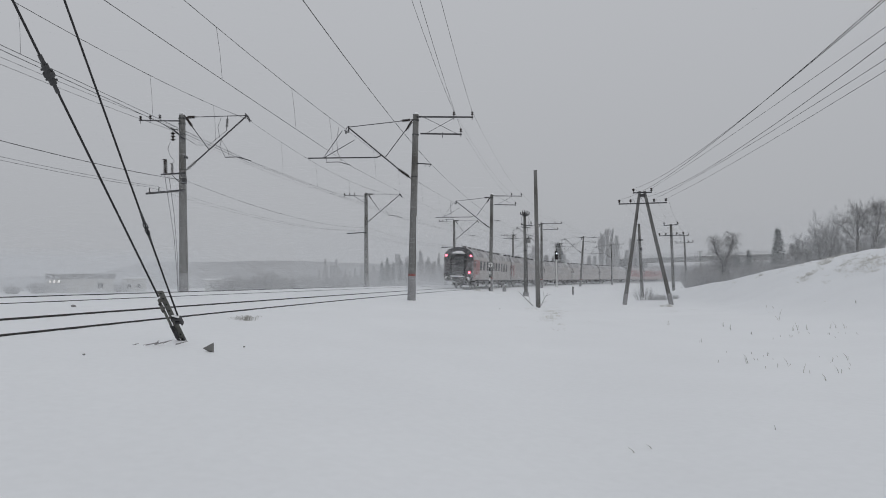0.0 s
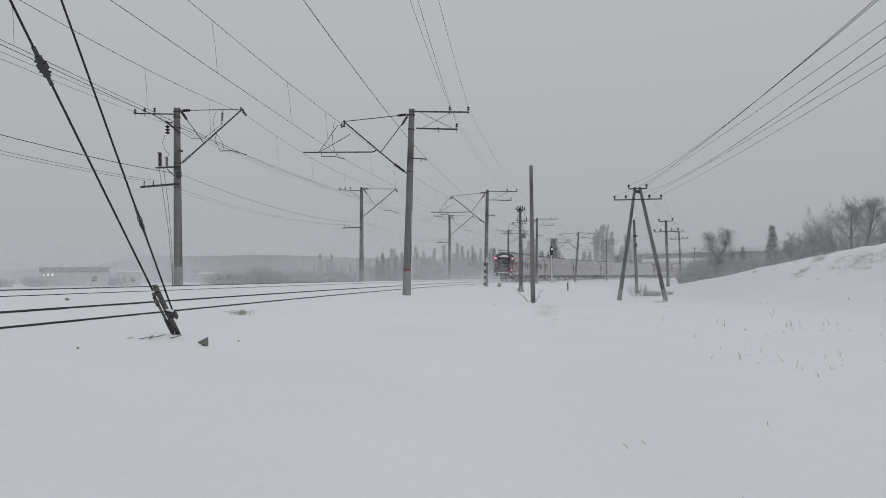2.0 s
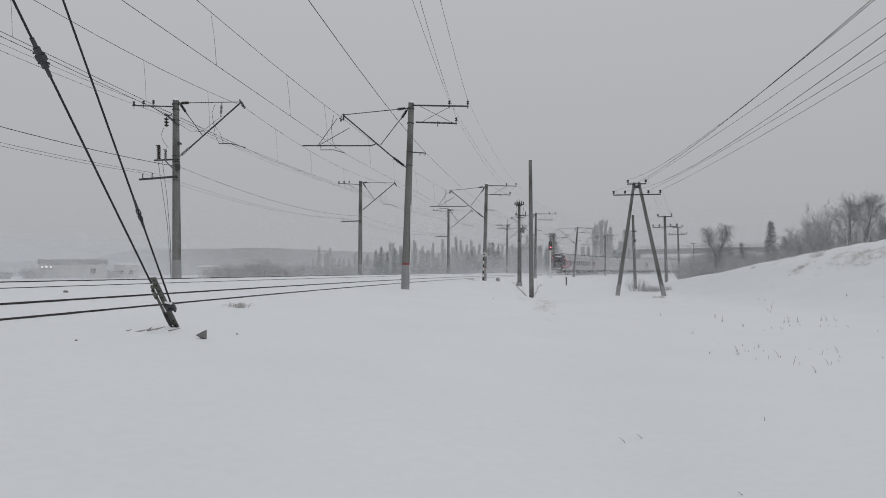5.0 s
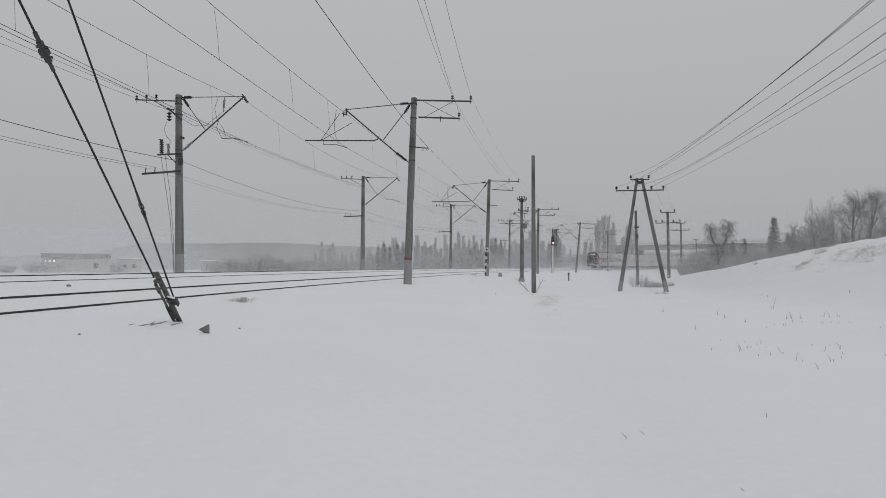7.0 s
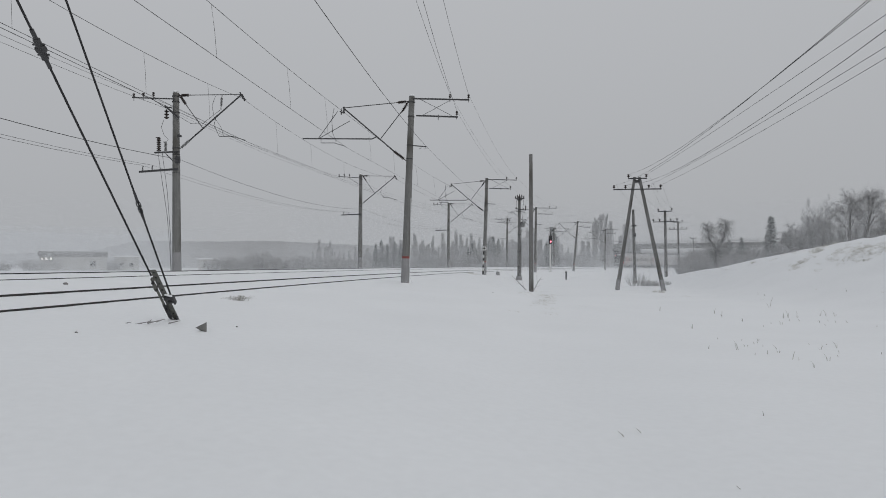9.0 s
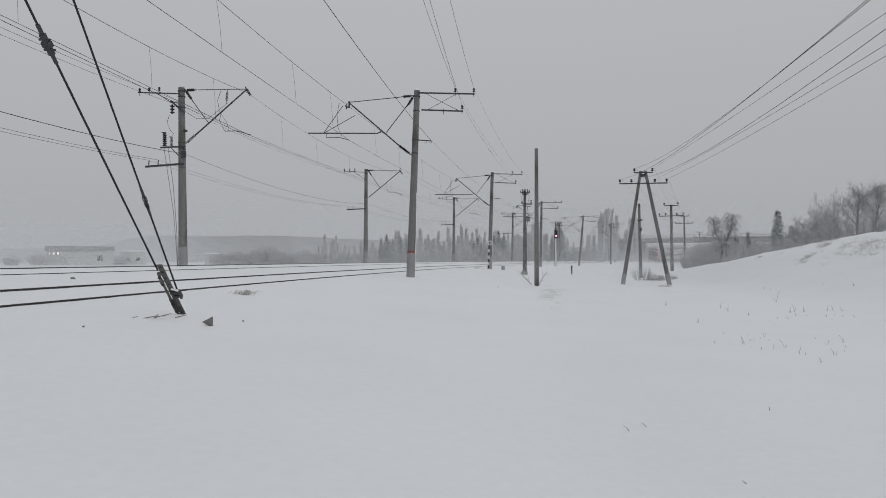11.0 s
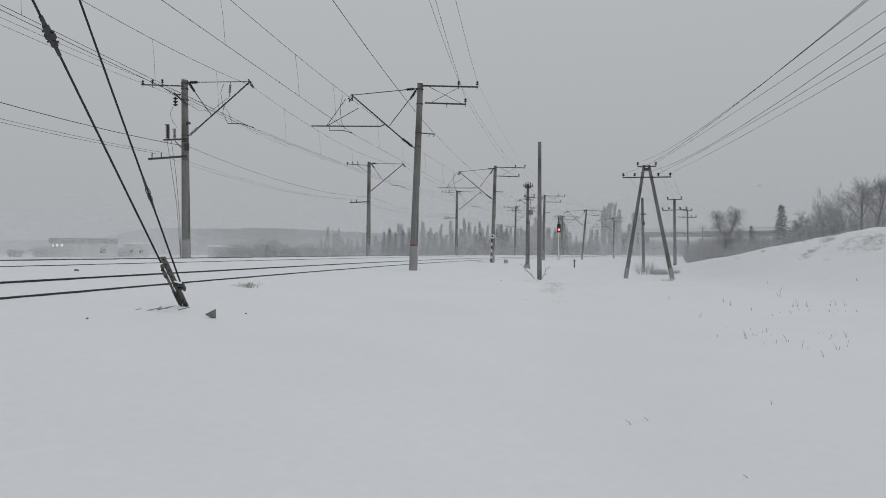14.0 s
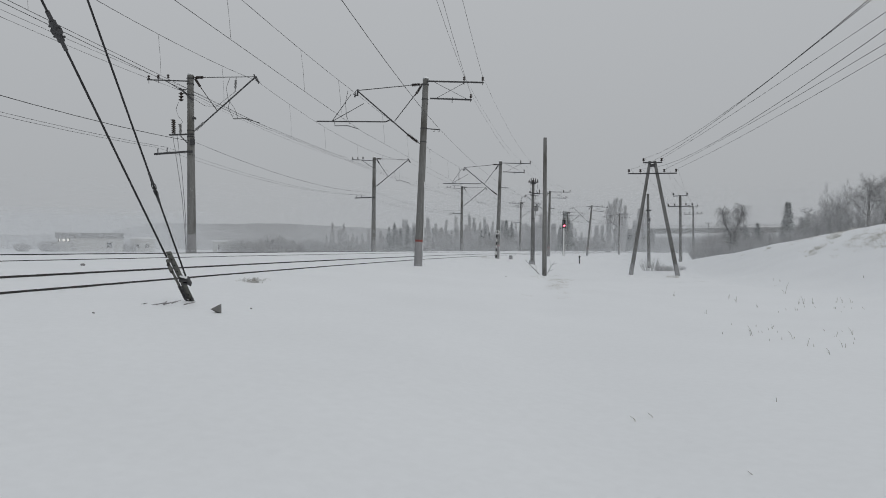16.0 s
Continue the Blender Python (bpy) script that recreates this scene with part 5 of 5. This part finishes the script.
def buildings():
    y = 262.0
    hall = shed(-141, y, 22.5, 14, 6.1, 28, WALLPALE, "long low pale hall with a dark fascia and lit windows", [(-8.8, 4.35, 0.7, 0.95, True), (-7.4, 4.35, 0.7, 0.95, True), (-10.2, 4.3, 0.5, 0.8, True), (6.5, 2.6, 1.6, 1.8, False)], 0.8, WALLGREY)
    bm = fresh()
    box(bm, (0, -0.2, 6.2), (23.2, 14.6, 1.9), None, 0.1)
    part("fascia", bm, WALLGREY, hall, "dark grey fascia band")
    shed(-126.5, 275, 9, 8, 5.2, 25, WALLPALE, "small pale snow-roofed building", [(-2.0, 2.2, 1.2, 1.2, False), (1.6, 2.2, 1.2, 1.2, False)])
    shed(-92, 270, 5.5, 6, 4.2, 0, WALLPALE, "pale narrow snow-roofed building", [(0.0, 2.0, 1.2, 1.4, False)])
    shed(-85.5, 272, 4.6, 6, 3.8, 0, WALLPALE, "pale little snow-roofed shed", [(0.2, 1.8, 1.2, 1.2, False)])
    shed(-43, 266, 3.2, 5, 2.6, 0, WALLPALE, "tiny pale shed among trees")
    shed(-38, 268, 3.6, 5, 2.4, 0, WALLPALE, "tiny pale shed among the trees with snowy roof")
    shed(70, 262, 15, 9, 9.0, -18, WALLGREY, "grey block building among bare trees", [(-4.5, 6.2, 1.6, 1.4, False), (-1.5, 6.2, 1.6, 1.4, False), (1.5, 6.2, 1.6, 1.4, False), (4.5, 6.2, 1.6, 1.4, False)])


buildings()


def overpass():
    a, b = Vector((66, 262, 0)), Vector((160, 205, 0))
    top = empty("road_overpass", Matrix(), "grey concrete road overpass with railing above the railway", "bridge")
    d = (b - a).normalized()
    turn = math.atan2(d.y, d.x)
    m = Matrix.Rotation(turn, 4, "Z")
    mid_p = (a + b) / 2
    bm = fresh()
    box(bm, mid_p + Vector((0, 0, 7.9)), ((b - a).length, 9.0, 1.5), m, 0.1)
    part("deck", bm, DECK, top)
    bm = fresh()
    box(bm, mid_p + Vector((0, 0, 8.75)) - m.to_3x3() @ Vector((0, 4.5, 0)), ((b - a).length, 0.5, 0.3), m, 0.05)
    part("edge_beam", bm, DECK, top)
    n = 22
    for i in range(n + 1):
        p = a.lerp(b, i / n) - m.to_3x3() @ Vector((0, 4.5, 0))
        bm = fresh()
        bar(bm, p + Vector((0, 0, 8.85)), p + Vector((0, 0, 9.95)), 0.12, 0.12)
        part("railing_post", bm, STEEL, top)
    for z in (9.9, 9.4):
        bm = fresh()
        off = m.to_3x3() @ Vector((0, 4.5, 0))
        bar(bm, a - off + Vector((0, 0, z)), b - off + Vector((0, 0, z)), 0.07, 0.07)
        part("railing", bm, STEEL, top)
    for f in (0.06, 0.5, 0.62, 0.8, 0.95):
        p = a.lerp(b, f)
        for k in (-3.0, 3.0):
            q = p + m.to_3x3() @ Vector((0, k, 0))
            bm = fresh()
            tube(bm, [q + Vector((0, 0, -2)), q + Vector((0, 0, 6.6))], 0.6, 12)
            part("pier", bm, DECK, top)
        bm = fresh()
        box(bm, p + Vector((0, 0, 6.85)), (1.5, 8.4, 0.8), m, 0.08)
        part("pier_cap", bm, DECK, top)
    for f, h in ((0.58, 4.6), (0.66, 5.0)):
        p = a.lerp(b, f)
        lamp = empty("bridge_pole", pose(p.x, p.y, 8.6), "short pole with crossarm on the overpass", "pole")
        bm = fresh()
        tube(bm, [(0, 0, 0), (0, 0, h)], 0.16, 8)
        part("shaft", bm, CONCRETE, lamp)
        bm = fresh()
        bar(bm, (-0.9, 0, h - 0.4), (0.9, 0, h - 0.4), 0.12, 0.12)
        part("crossarm", bm, STEEL, lamp)


overpass()


# ---- small growth in the snow ----
def stalks():
    rng = random.Random(91)
    spots = [(1.71, 6.26, 0.05), (1.92, 6.44, 0.04), (6.1, 13.84, 0.2), (7.23, 15.4, 0.1), (6.45, 13.36, 0.08), (6.82, 13.65, 0.17), (6.6, 12.7, 0.17), (8.16, 14.52, 0.09), (8.79, 15.0, 0.16), (7.39, 12.91, 0.14), (6.41, 11.57, 0.11), (3.49, 7.33, 0.05), (13.71, 28.13, 0.47), (16.4, 34.89, 0.13), (16.43, 34.2, 0.12), (10.08, 24.22, 0.24), (10.26, 25.31, 0.19), (8.56, 26.41, 0.18), (17.43, 28.96, 0.14), (5.48, 13.85, 0.07), (11.99, 23.66, 0.2), (12.27, 23.85, 0.27), (12.53, 23.75, 0.22), (13.53, 24.06, 0.18), (13.7, 23.98, 0.23), (13.93, 23.88, 0.18), (7.17, 19.24, 0.13), (2.1, 4.72, 0.02)]
    # fainter tips among them
    for i in range(16):
        spots.append((rng.uniform(5.8, 9.2), rng.uniform(12.5, 16), rng.uniform(0.03, 0.06)))
        spots.append((rng.uniform(9.6, 13.2), rng.uniform(19, 23), rng.uniform(0.04, 0.1)))
    vs, fs = [], []
    for x, y, h in spots:
        z = floor_at(x, y)
        for n in range(2 if h > 0.08 else 1):
            h += 0.03 * (n == 0)
            a = Vector((x + n * rng.uniform(-0.05, 0.05), y, z - 0.03))
            k, tall = -0.65 if y < 6.5 else rng.uniform(-0.45, 0.25), h * (1 if n == 0 else rng.uniform(0.35, 0.8))
            b = a + Vector((k * tall * 0.6, 0, tall * 0.65))
            w = 0.0037 + 0.00018 * y
            limb(vs, fs, [a, b, b + Vector((k * tall * 0.7, 0.01, tall * 0.35))], [w, w * 0.9, w * 0.4], 3)
    tagged(raw("dry_grass", vs, fs, STRAW), "scattered dry grass stalks poking through snow", "grass", kind="stuff")


stalks()


def straw_mat():
    """Matted dry grass on the wind-bared bank; by the bare pole it stands in for shaded snow hollows."""
    rng = random.Random(93)
    vs, fs = [], []
    for cx, cy, rx, ry, n, h in ((21.7, 34.6, 1.1, 1.2, 620, 0.1), (21.0, 34.3, 0.5, 0.9, 200, 0.08), (23.7, 41.6, 0.7, 1.6, 260, 0.14), (20.75, 38.6, 0.4, 0.5, 110, 0.2), (22.3, 36.9, 0.8, 0.9, 300, 0.09), (21.2, 33.0, 0.7, 0.7, 260, 0.09), (22.95, 40.6, 0.5, 0.8, 220, 0.1), (23.9, 45.5, 0.4, 2.0, 160, 0.08), (5.5, 35.5, 0.45, 1.6, 260, 0.06), (6.3, 37.0, 0.25, 0.8, 120, 0.06), (5.1, 38.4, 0.4, 0.9, 150, 0.05), (5.3, 33.4, 0.35, 0.8, 200, 0.06), (4.0, 27.4, 0.4, 0.9, 130, 0.04), (3.8, 22.9, 0.2, 0.6, 60, 0.04), (2.5, 22.7, 0.15, 0.4, 30, 0.05), (5.5, 27.0, 0.3, 0.6, 50, 0.03), (9.0, 52.0, 0.5, 2.0, 60, 0.06), (4.5, 36.5, 0.3, 0.8, 60, 0.05), (6.4, 42.5, 0.5, 2.5, 80, 0.07), (5.2, 32.0, 0.5, 1.2, 40, 0.05)):
        clumps = [(rng.gauss(0, 0.6), rng.gauss(0, 0.6)) for _ in range(14)]
        for _ in range(n):
            u, v = rng.choice(clumps)
            x, y = cx + rx * (u + rng.gauss(0, 0.13)), cy + ry * (v + rng.gauss(0, 0.13))
            a = Vector((x, y, floor_at(x, y) - 0.02))
            d = Vector((rng.uniform(-1.2, 0.5), rng.uniform(-0.6, 0.6), rng.uniform(0.3, 1.0))) * h * rng.uniform(0.6, 1.5)
            limb(vs, fs, [a, a + d * 0.6, a + d + Vector((d.x * 0.3, 0, -0.15 * h))], [0.006, 0.005, 0.002], 3)
    tagged(raw("grass_mat", vs, fs, BLEACHED), "matted pale dry grass on the snow bank, and in place of shaded hollows by the pole", "grass", kind="stuff")


straw_mat()


def weeds():
    rng = random.Random(95)
    low = empty("grass_clump", Matrix(), "frosted clump of arching dry grass beside the rail", "grass", "grass clumps")
    vs, fs = [], []
    for _ in range(64):
        a, reach, h = rng.uniform(0, 6.28), rng.uniform(0.08, 0.34), rng.uniform(0.1, 0.21)
        p = Vector((rng.gauss(0, 0.13), rng.gauss(0, 0.06), -0.03))
        out = Vector((math.cos(a) * reach, math.sin(a) * reach * 0.5, 0))
        limb(vs, fs, [p, p + out * 0.3 + Vector((0, 0, h * 0.75)), p + out * 0.7 + Vector((0, 0, h)), p + out * 1.1 + Vector((0, 0, h * rng.uniform(0.3, 0.8)))], [0.005, 0.0045, 0.004, 0.002], 3)
    raw("blades", vs, fs, STRAW, low)
    stand(low, -4.84, 16.5, 0, 0.75)
    small = shrub(102, 0.12, 0.36, 26, "tuft of dry grass half buried in snow", 0.004, BLEACHED, "grass_clump", "grass clumps")
    stand(small, 4.29, 28.4, 30, 0.9)
    spots = [(3.6, 66.0, 1.6), (3.2, 65.0, 1.3), (4.7, 66.6, 1.2), (4.4, 29.0, 1.0), (4.7, 29.4, 1.2), (4.2, 28.8, 1.1), (4.85, 31.0, 1.0), (4.5, 27.8, 0.8), (4.1, 25.0, 0.8), (4.6, 30.2, 1.1), (4.05, 27.0, 0.7), (5.0, 34.0, 1.0), (3.9, 23.2, 0.6), (5.5, 36.5, 0.9), (20.1, 38.0, 1.1), (20.3, 38.2, 1.2), (19.9, 38.1, 1.0), (20.2, 37.8, 1.1), (12.4, 37.2, 0.8), (13.8, 38.0, 0.8)]
    spots += [(21.4 + rng.gauss(0, 0.7), 34.2 + rng.gauss(0, 1.0), rng.uniform(0.6, 1.2)) for _ in range(34)]
    spots += [(24.0 + rng.uniform(-1.5, 1.5), rng.uniform(37, 58), rng.uniform(0.5, 0.9)) for _ in range(18)]
    spots += [(rng.uniform(14, 22), rng.uniform(24, 40), rng.uniform(0.3, 0.6)) for _ in range(8)]
    for x, y, s in spots:
        again(small, x, y, rng.uniform(0, 360), s, 0.03)
    tuft = shrub(103, 0.42, 0.42, 90, "frosted dry tuft standing out of the snow bank", 0.006, BLEACHED, "grass_clump", "grass clumps")
    stand(tuft, 20.7, 38.7, 0, 0.55)
    for x, y, s in ((20.45, 38.9, 0.4), (23.1, 49.8, 0.55), (22.9, 40.7, 0.7), (22.6, 40.2, 0.5), (15.6, 47.6, 0.7), (15.2, 47.9, 0.5), (3.3, 69.6, 0.6), (3.0, 68.0, 0.5)):
        again(tuft, x, y, rng.uniform(0, 360), s, 0.04)
    bush = shrub(111, 1.0, 1.0, 70, "thin leafless bush at the foot of the poles", 0.012)
    stand(bush, 18.4, 60.0, 0, 0.62)
    sapling = shrub(112, 1.45, 1.0, 26, "sparse upright leafless twigs at the foot of a pole", 0.015)
    stand(sapling, 17.55, 60.6)
    again(sapling, 18.1, 60.4, 100, 0.75)
    for x, y, s in ((19.6, 61.5, 0.5), (20.2, 60.0, 0.45), (19.0, 59.6, 0.55)):
        again(bush, x, y, rng.uniform(0, 360), s)
    bm = fresh()
    tube(bm, [(0, 0, -0.1), (-0.5, 0.1, 0.45), (-1.0, 0.1, 0.95)], [0.045, 0.03, 0.012], 6)
    tube(bm, [(0.25, 0, -0.1), (0.55, 0, 0.5), (0.8, 0.1, 0.85)], [0.03, 0.02, 0.008], 6)
    for a, b in (((-0.5, 0.1, 0.45), (-0.75, 0.1, 0.5)), ((-0.3, 0.05, 0.27), (-0.35, 0, 0.6)), ((0.55, 0, 0.5), (0.5, 0.05, 0.95)), ((0.4, 0, 0.25), (0.75, 0.05, 0.35)), ((0.65, 0.05, 0.65), (0.95, 0.05, 0.75))):
        tube(bm, [a, b], [0.016, 0.005], 5)
    branch = tagged(part("fallen_branch", bm, TWIG), "bare branches leaning at the pole foot", "branch")
    branch.matrix_basis = pose(5.4, 41.2, floor_at(5.4, 41.2))
    bm = fresh()
    for a, b in (((0, 0, 0), (0.25, 0.05, 0.06)), ((0.12, 0.02, 0.02), (0.2, 0.1, 0.05)), ((-0.2, 0, -0.02), (0.05, 0.02, 0.03)), ((-0.45, -0.03, -0.03), (-0.25, 0.0, 0.02)), ((0.28, 0.1, -0.01), (0.45, 0.14, 0.03)), ((0.0, 0.0, 0.0), (0.08, -0.05, 0.06))):
        tube(bm, [a, b], [0.012, 0.005], 5)
    twig = tagged(part("broken_twig", bm, BARK), "broken brown twigs lying on snow", "twig")
    twig.matrix_basis = pose(-4.5, 10.5, floor_at(-4.5, 10.5) + 0.02)
    bm = fresh()
    bmesh.ops.create_icosphere(bm, subdivisions=2, radius=0.06)
    for v in bm.verts:
        v.co *= 1 + 0.35 * noise.noise(v.co * 22)
        v.co.z *= 0.7
    clod = tagged(part("clod", bm, DARKBARK), "small dark clod lying in the snow", "clod", "clods")
    clod.scale = (0.7, 0.7, 0.7)
    clod.matrix_basis = pose(-9.83, 17.9, floor_at(-9.83, 17.9) + 0.02)
    for x, y, s in ((-4.79, 8.99, 0.3), (-3.36, 11.29, 0.3), (2.6, 33.0, 0.5)):
        small_clod = copy_thing(clod, pose(x, y, floor_at(x, y) + 0.008, 0, 0, 50))
        small_clod.scale = (s, s, s)


weeds()


# ---- a bird that flies in over the bank ----
WINGS = []


def make_bird():
    top = empty("bird", Matrix(), "dark bird flying low under the grey sky", "bird")
    bm = fresh()
    tube(bm, [(0, -0.2, 0), (0, -0.12, 0), (0, 0.02, 0), (0, 0.12, 0.01), (0, 0.2, 0.03), (0, 0.24, 0.02)], [0.03, 0.065, 0.085, 0.06, 0.04, 0.02], 8)
    part("body", bm, BLACKPAINT, top, "", True)
    bm = fresh()
    tube(bm, [(0, 0.23, 0.025), (0, 0.3, 0.015)], [0.018, 0.004], 6)
    part("beak", bm, BLACKPAINT, top)
    bm = fresh()
    box(bm, (0, -0.27, 0), (0.11, 0.2, 0.012), None, 0.004)
    part("tail", bm, BLACKPAINT, top)
    for side in (-1, 1):
        bm = fresh()
        low = [bm.verts.new((side * x, y, -0.008)) for x, y in ((0.03, 0.09), (0.24, 0.12), (0.42, 0.02), (0.4, -0.06), (0.2, -0.08), (0.03, -0.08))]
        high = [bm.verts.new(v.co + Vector((0, 0, 0.016))) for v in low]
        bm.faces.new(low)
        bm.faces.new(high)
        for i in range(6):
            bm.faces.new((low[i], low[(i + 1) % 6], high[(i + 1) % 6], high[i]))
        WINGS.append((part("wing", bm, BLACKPAINT, top), side))
    return top


BIRD = make_bird()
BIRD.scale = (0.62, 0.62, 0.62)


# ---- snow in the air: countless flakes as haze across the camera's view, thicker near the ground ----
def flakes(name, pts, size, label, seed):
    rng = np.random.default_rng(seed)
    n = len(pts)
    u = rng.normal(size=(n, 3))
    u /= np.linalg.norm(u, axis=1)[:, None]
    v = np.cross(u, rng.normal(size=(n, 3)))
    v /= np.linalg.norm(v, axis=1)[:, None]
    s = size[:, None]
    co = np.stack([pts + u * s, pts - u * 0.5 * s + v * 0.87 * s, pts - u * 0.5 * s - v * 0.87 * s], 1).reshape(-1, 3)
    me = bpy.data.meshes.new(name)
    me.vertices.add(3 * n)
    me.vertices.foreach_set("co", co.astype(np.float32).ravel())
    me.loops.add(3 * n)
    me.loops.foreach_set("vertex_index", np.arange(3 * n, dtype=np.int32))
    me.polygons.add(n)
    me.polygons.foreach_set("loop_start", np.arange(0, 3 * n, 3, dtype=np.int32))
    me.update(calc_edges=True)
    me.materials.append(FLAKE)
    return tagged(new(name, me), label, "falling snow", kind="stuff")


def haze_flakes():
    rng = np.random.default_rng(7)
    n = 1160000
    # only a wedge before the camera; flakes grow with distance to stay tiny in view
    r = 34 + (330 - 34) * rng.random(n) ** 1.3
    a = np.radians(rng.uniform(-37, 37, n))
    low = rng.random(n) < 0.25
    elev = np.where(low, rng.random(n) ** 1.5 * 0.035, rng.random(n) ** 1.6 * 0.1)
    # extra flakes in the sight line to the bank's trees, to pale them
    k = 110000
    r[:k] = rng.uniform(52, 84, k)
    a[:k] = np.radians(rng.uniform(14, 37, k))
    elev[:k] = rng.random(k) ** 1.2 * 0.075
    size = r * 0.00029 * rng.uniform(0.6, 1.3, n)
    # more flakes before and behind the far buildings and before the tree row, to fade them
    k2, k3, k4, k5 = k + 150000, k + 305000, k + 425000, k + 445000
    r[k:k3] = rng.uniform(208, 252, k3 - k)
    r[k3:k4] = rng.uniform(300, 560, k4 - k3)
    a[k:k2] = np.radians(rng.uniform(-37, -19, k2 - k) + rng.normal(0, 1.5, k2 - k))
    a[k2:k3] = rng.uniform(-0.22, 0.36, k3 - k2)
    a[k3:k4] = np.radians(-37 + 15 * rng.random(k4 - k3) + rng.normal(0, 1.2, k4 - k3))
    elev[k:k3] = rng.random(k3 - k) ** 1.1 * 0.058
    elev[k2:k3] = rng.random(k3 - k2) ** 1.1 * 0.08
    elev[k3:k4] = rng.random(k4 - k3) * 0.046
    size[k:k4] = r[k:k4] * np.where(r[k:k4] > 280, 0.00036, 0.00027) * rng.uniform(0.6, 1.3, k4 - k)
    # more flakes before the far curve of the line, to wash out the train
    r[k4:k5] = rng.uniform(108, 190, k5 - k4)
    a[k4:k5] = 0.06 + 0.3 * rng.random(k5 - k4) ** 0.8
    elev[k4:k5] = rng.random(k5 - k4) ** 1.2 * 0.045
    size[k4:k5] = r[k4:k5] * 0.00033 * rng.uniform(0.6, 1.3, k5 - k4)
    x, y = r * np.sin(a), r * np.cos(a)
    z = ground_z(x, y) + 0.05 + np.minimum(elev * r, 26) + 0.02 * rng.random(n)
    return flakes("haze_flakes", np.stack([x, y, z], 1), size, "fine snow flakes standing in for haze across the camera's view", 8)


def wake():
    """Powder whirled up behind and beside the tail of the train, in its own space."""
    rng = np.random.default_rng(17)
    n = 270000
    y = -55 + 101 * rng.random(n)
    spread = 2.2 + 0.06 * np.abs(y)
    x = rng.normal(size=n) * spread - 1.6
    z = np.abs(rng.normal(size=n)) * (0.9 + 0.075 * np.maximum(0, -y)) + 0.05
    keep = (np.abs(x) > 1.75) | ((y < -0.6) & (rng.random(n) < np.where(z > 1.0, 0.25, 0.8)))
    pts = np.stack([x, y, z], 1)[keep]
    return flakes("snow_wake", pts, 0.0185 * rng.uniform(0.5, 1.3, len(pts)), "powder snow whirled up by the passing train", 18)


AIR = haze_flakes()
WAKE = wake()


def motions():
    times = [k * 0.5 for k in range(33)]
    for i, car in enumerate(COACHES):
        walk(car, [(t, car_pose(rear_at(t) + 12.5 + 25.0 * i, 17.0)) for t in times])
    for i, car in enumerate(LOCO):
        walk(car, [(t, car_pose(rear_at(t) + 125.4 + 8.3 + 16.6 * i, 9.2)) for t in times])
    # the wake swings from side to side so that the shutter smears its flakes
    walk(WAKE, [(k * 0.25, Matrix.Translation(on_line(rear_at(k * 0.25))[0]) @ Matrix.Rotation(-on_line(rear_at(k * 0.25))[1], 4, "Z") @ pose(2.2 * (0, 1, 0, -1)[k % 4], 0, 0.25 * (0, 1, 0, -1)[k % 4])) for k in range(65)])
    # turning stands in for the lamps switching: one lens turns its dark back out, the other its lit face
    for lens, z in LENSES:
        a, b = (180, 0) if z < 5.3 else (0, 180)
        walk(lens, [(t, pose(0, -0.42, z, 0, 0, a + (b - a) * f)) for t, f in ((0, 0), (2.54, 0), (2.57, 0.33), (2.6, 0.67), (2.63, 1), (16.0, 1))])
    # the bird comes in from far off, passes over the bank and flies on
    trail = [(0, (121.4, 322.5, 18.0)), (6, (99.9, 241.5, 19.3)), (11, (75.9, 175.6, 17.8)), (13.1, (66.6, 151.2, 16.6)), (13.4, (64.5, 145.6, 16.2)), (13.9, (62.7, 137.8, 14.9)), (14.1, (63.0, 136.6, 14.3)), (14.4, (64.9, 137.9, 13.7)), (14.6, (67.0, 140.3, 13.4)), (15.2, (75.4, 151.9, 12.7)), (16, (88.6, 167.8, 10.9))]
    for i, (t, p) in enumerate(trail):
        ahead = Vector(trail[min(i + 1, len(trail) - 1)][1]) - Vector(trail[max(i - 1, 0)][1])
        trail[i] = (t, p, math.degrees(math.atan2(-ahead.x, ahead.y)))
    walk(BIRD, [(t, pose(*p, 0, 0, turn)) for t, p, turn in trail])
    for wing, side in WINGS:
        walk(wing, [(k * 0.1, pose(0, 0, 0.02, 0, -side * (32, 12, -20, 5)[k % 4], 0)) for k in range(161)])
    # the haze flakes swing to and fro, fast enough for the shutter to blur them smooth
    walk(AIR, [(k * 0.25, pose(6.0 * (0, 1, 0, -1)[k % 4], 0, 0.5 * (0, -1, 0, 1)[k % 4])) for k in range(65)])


motions()
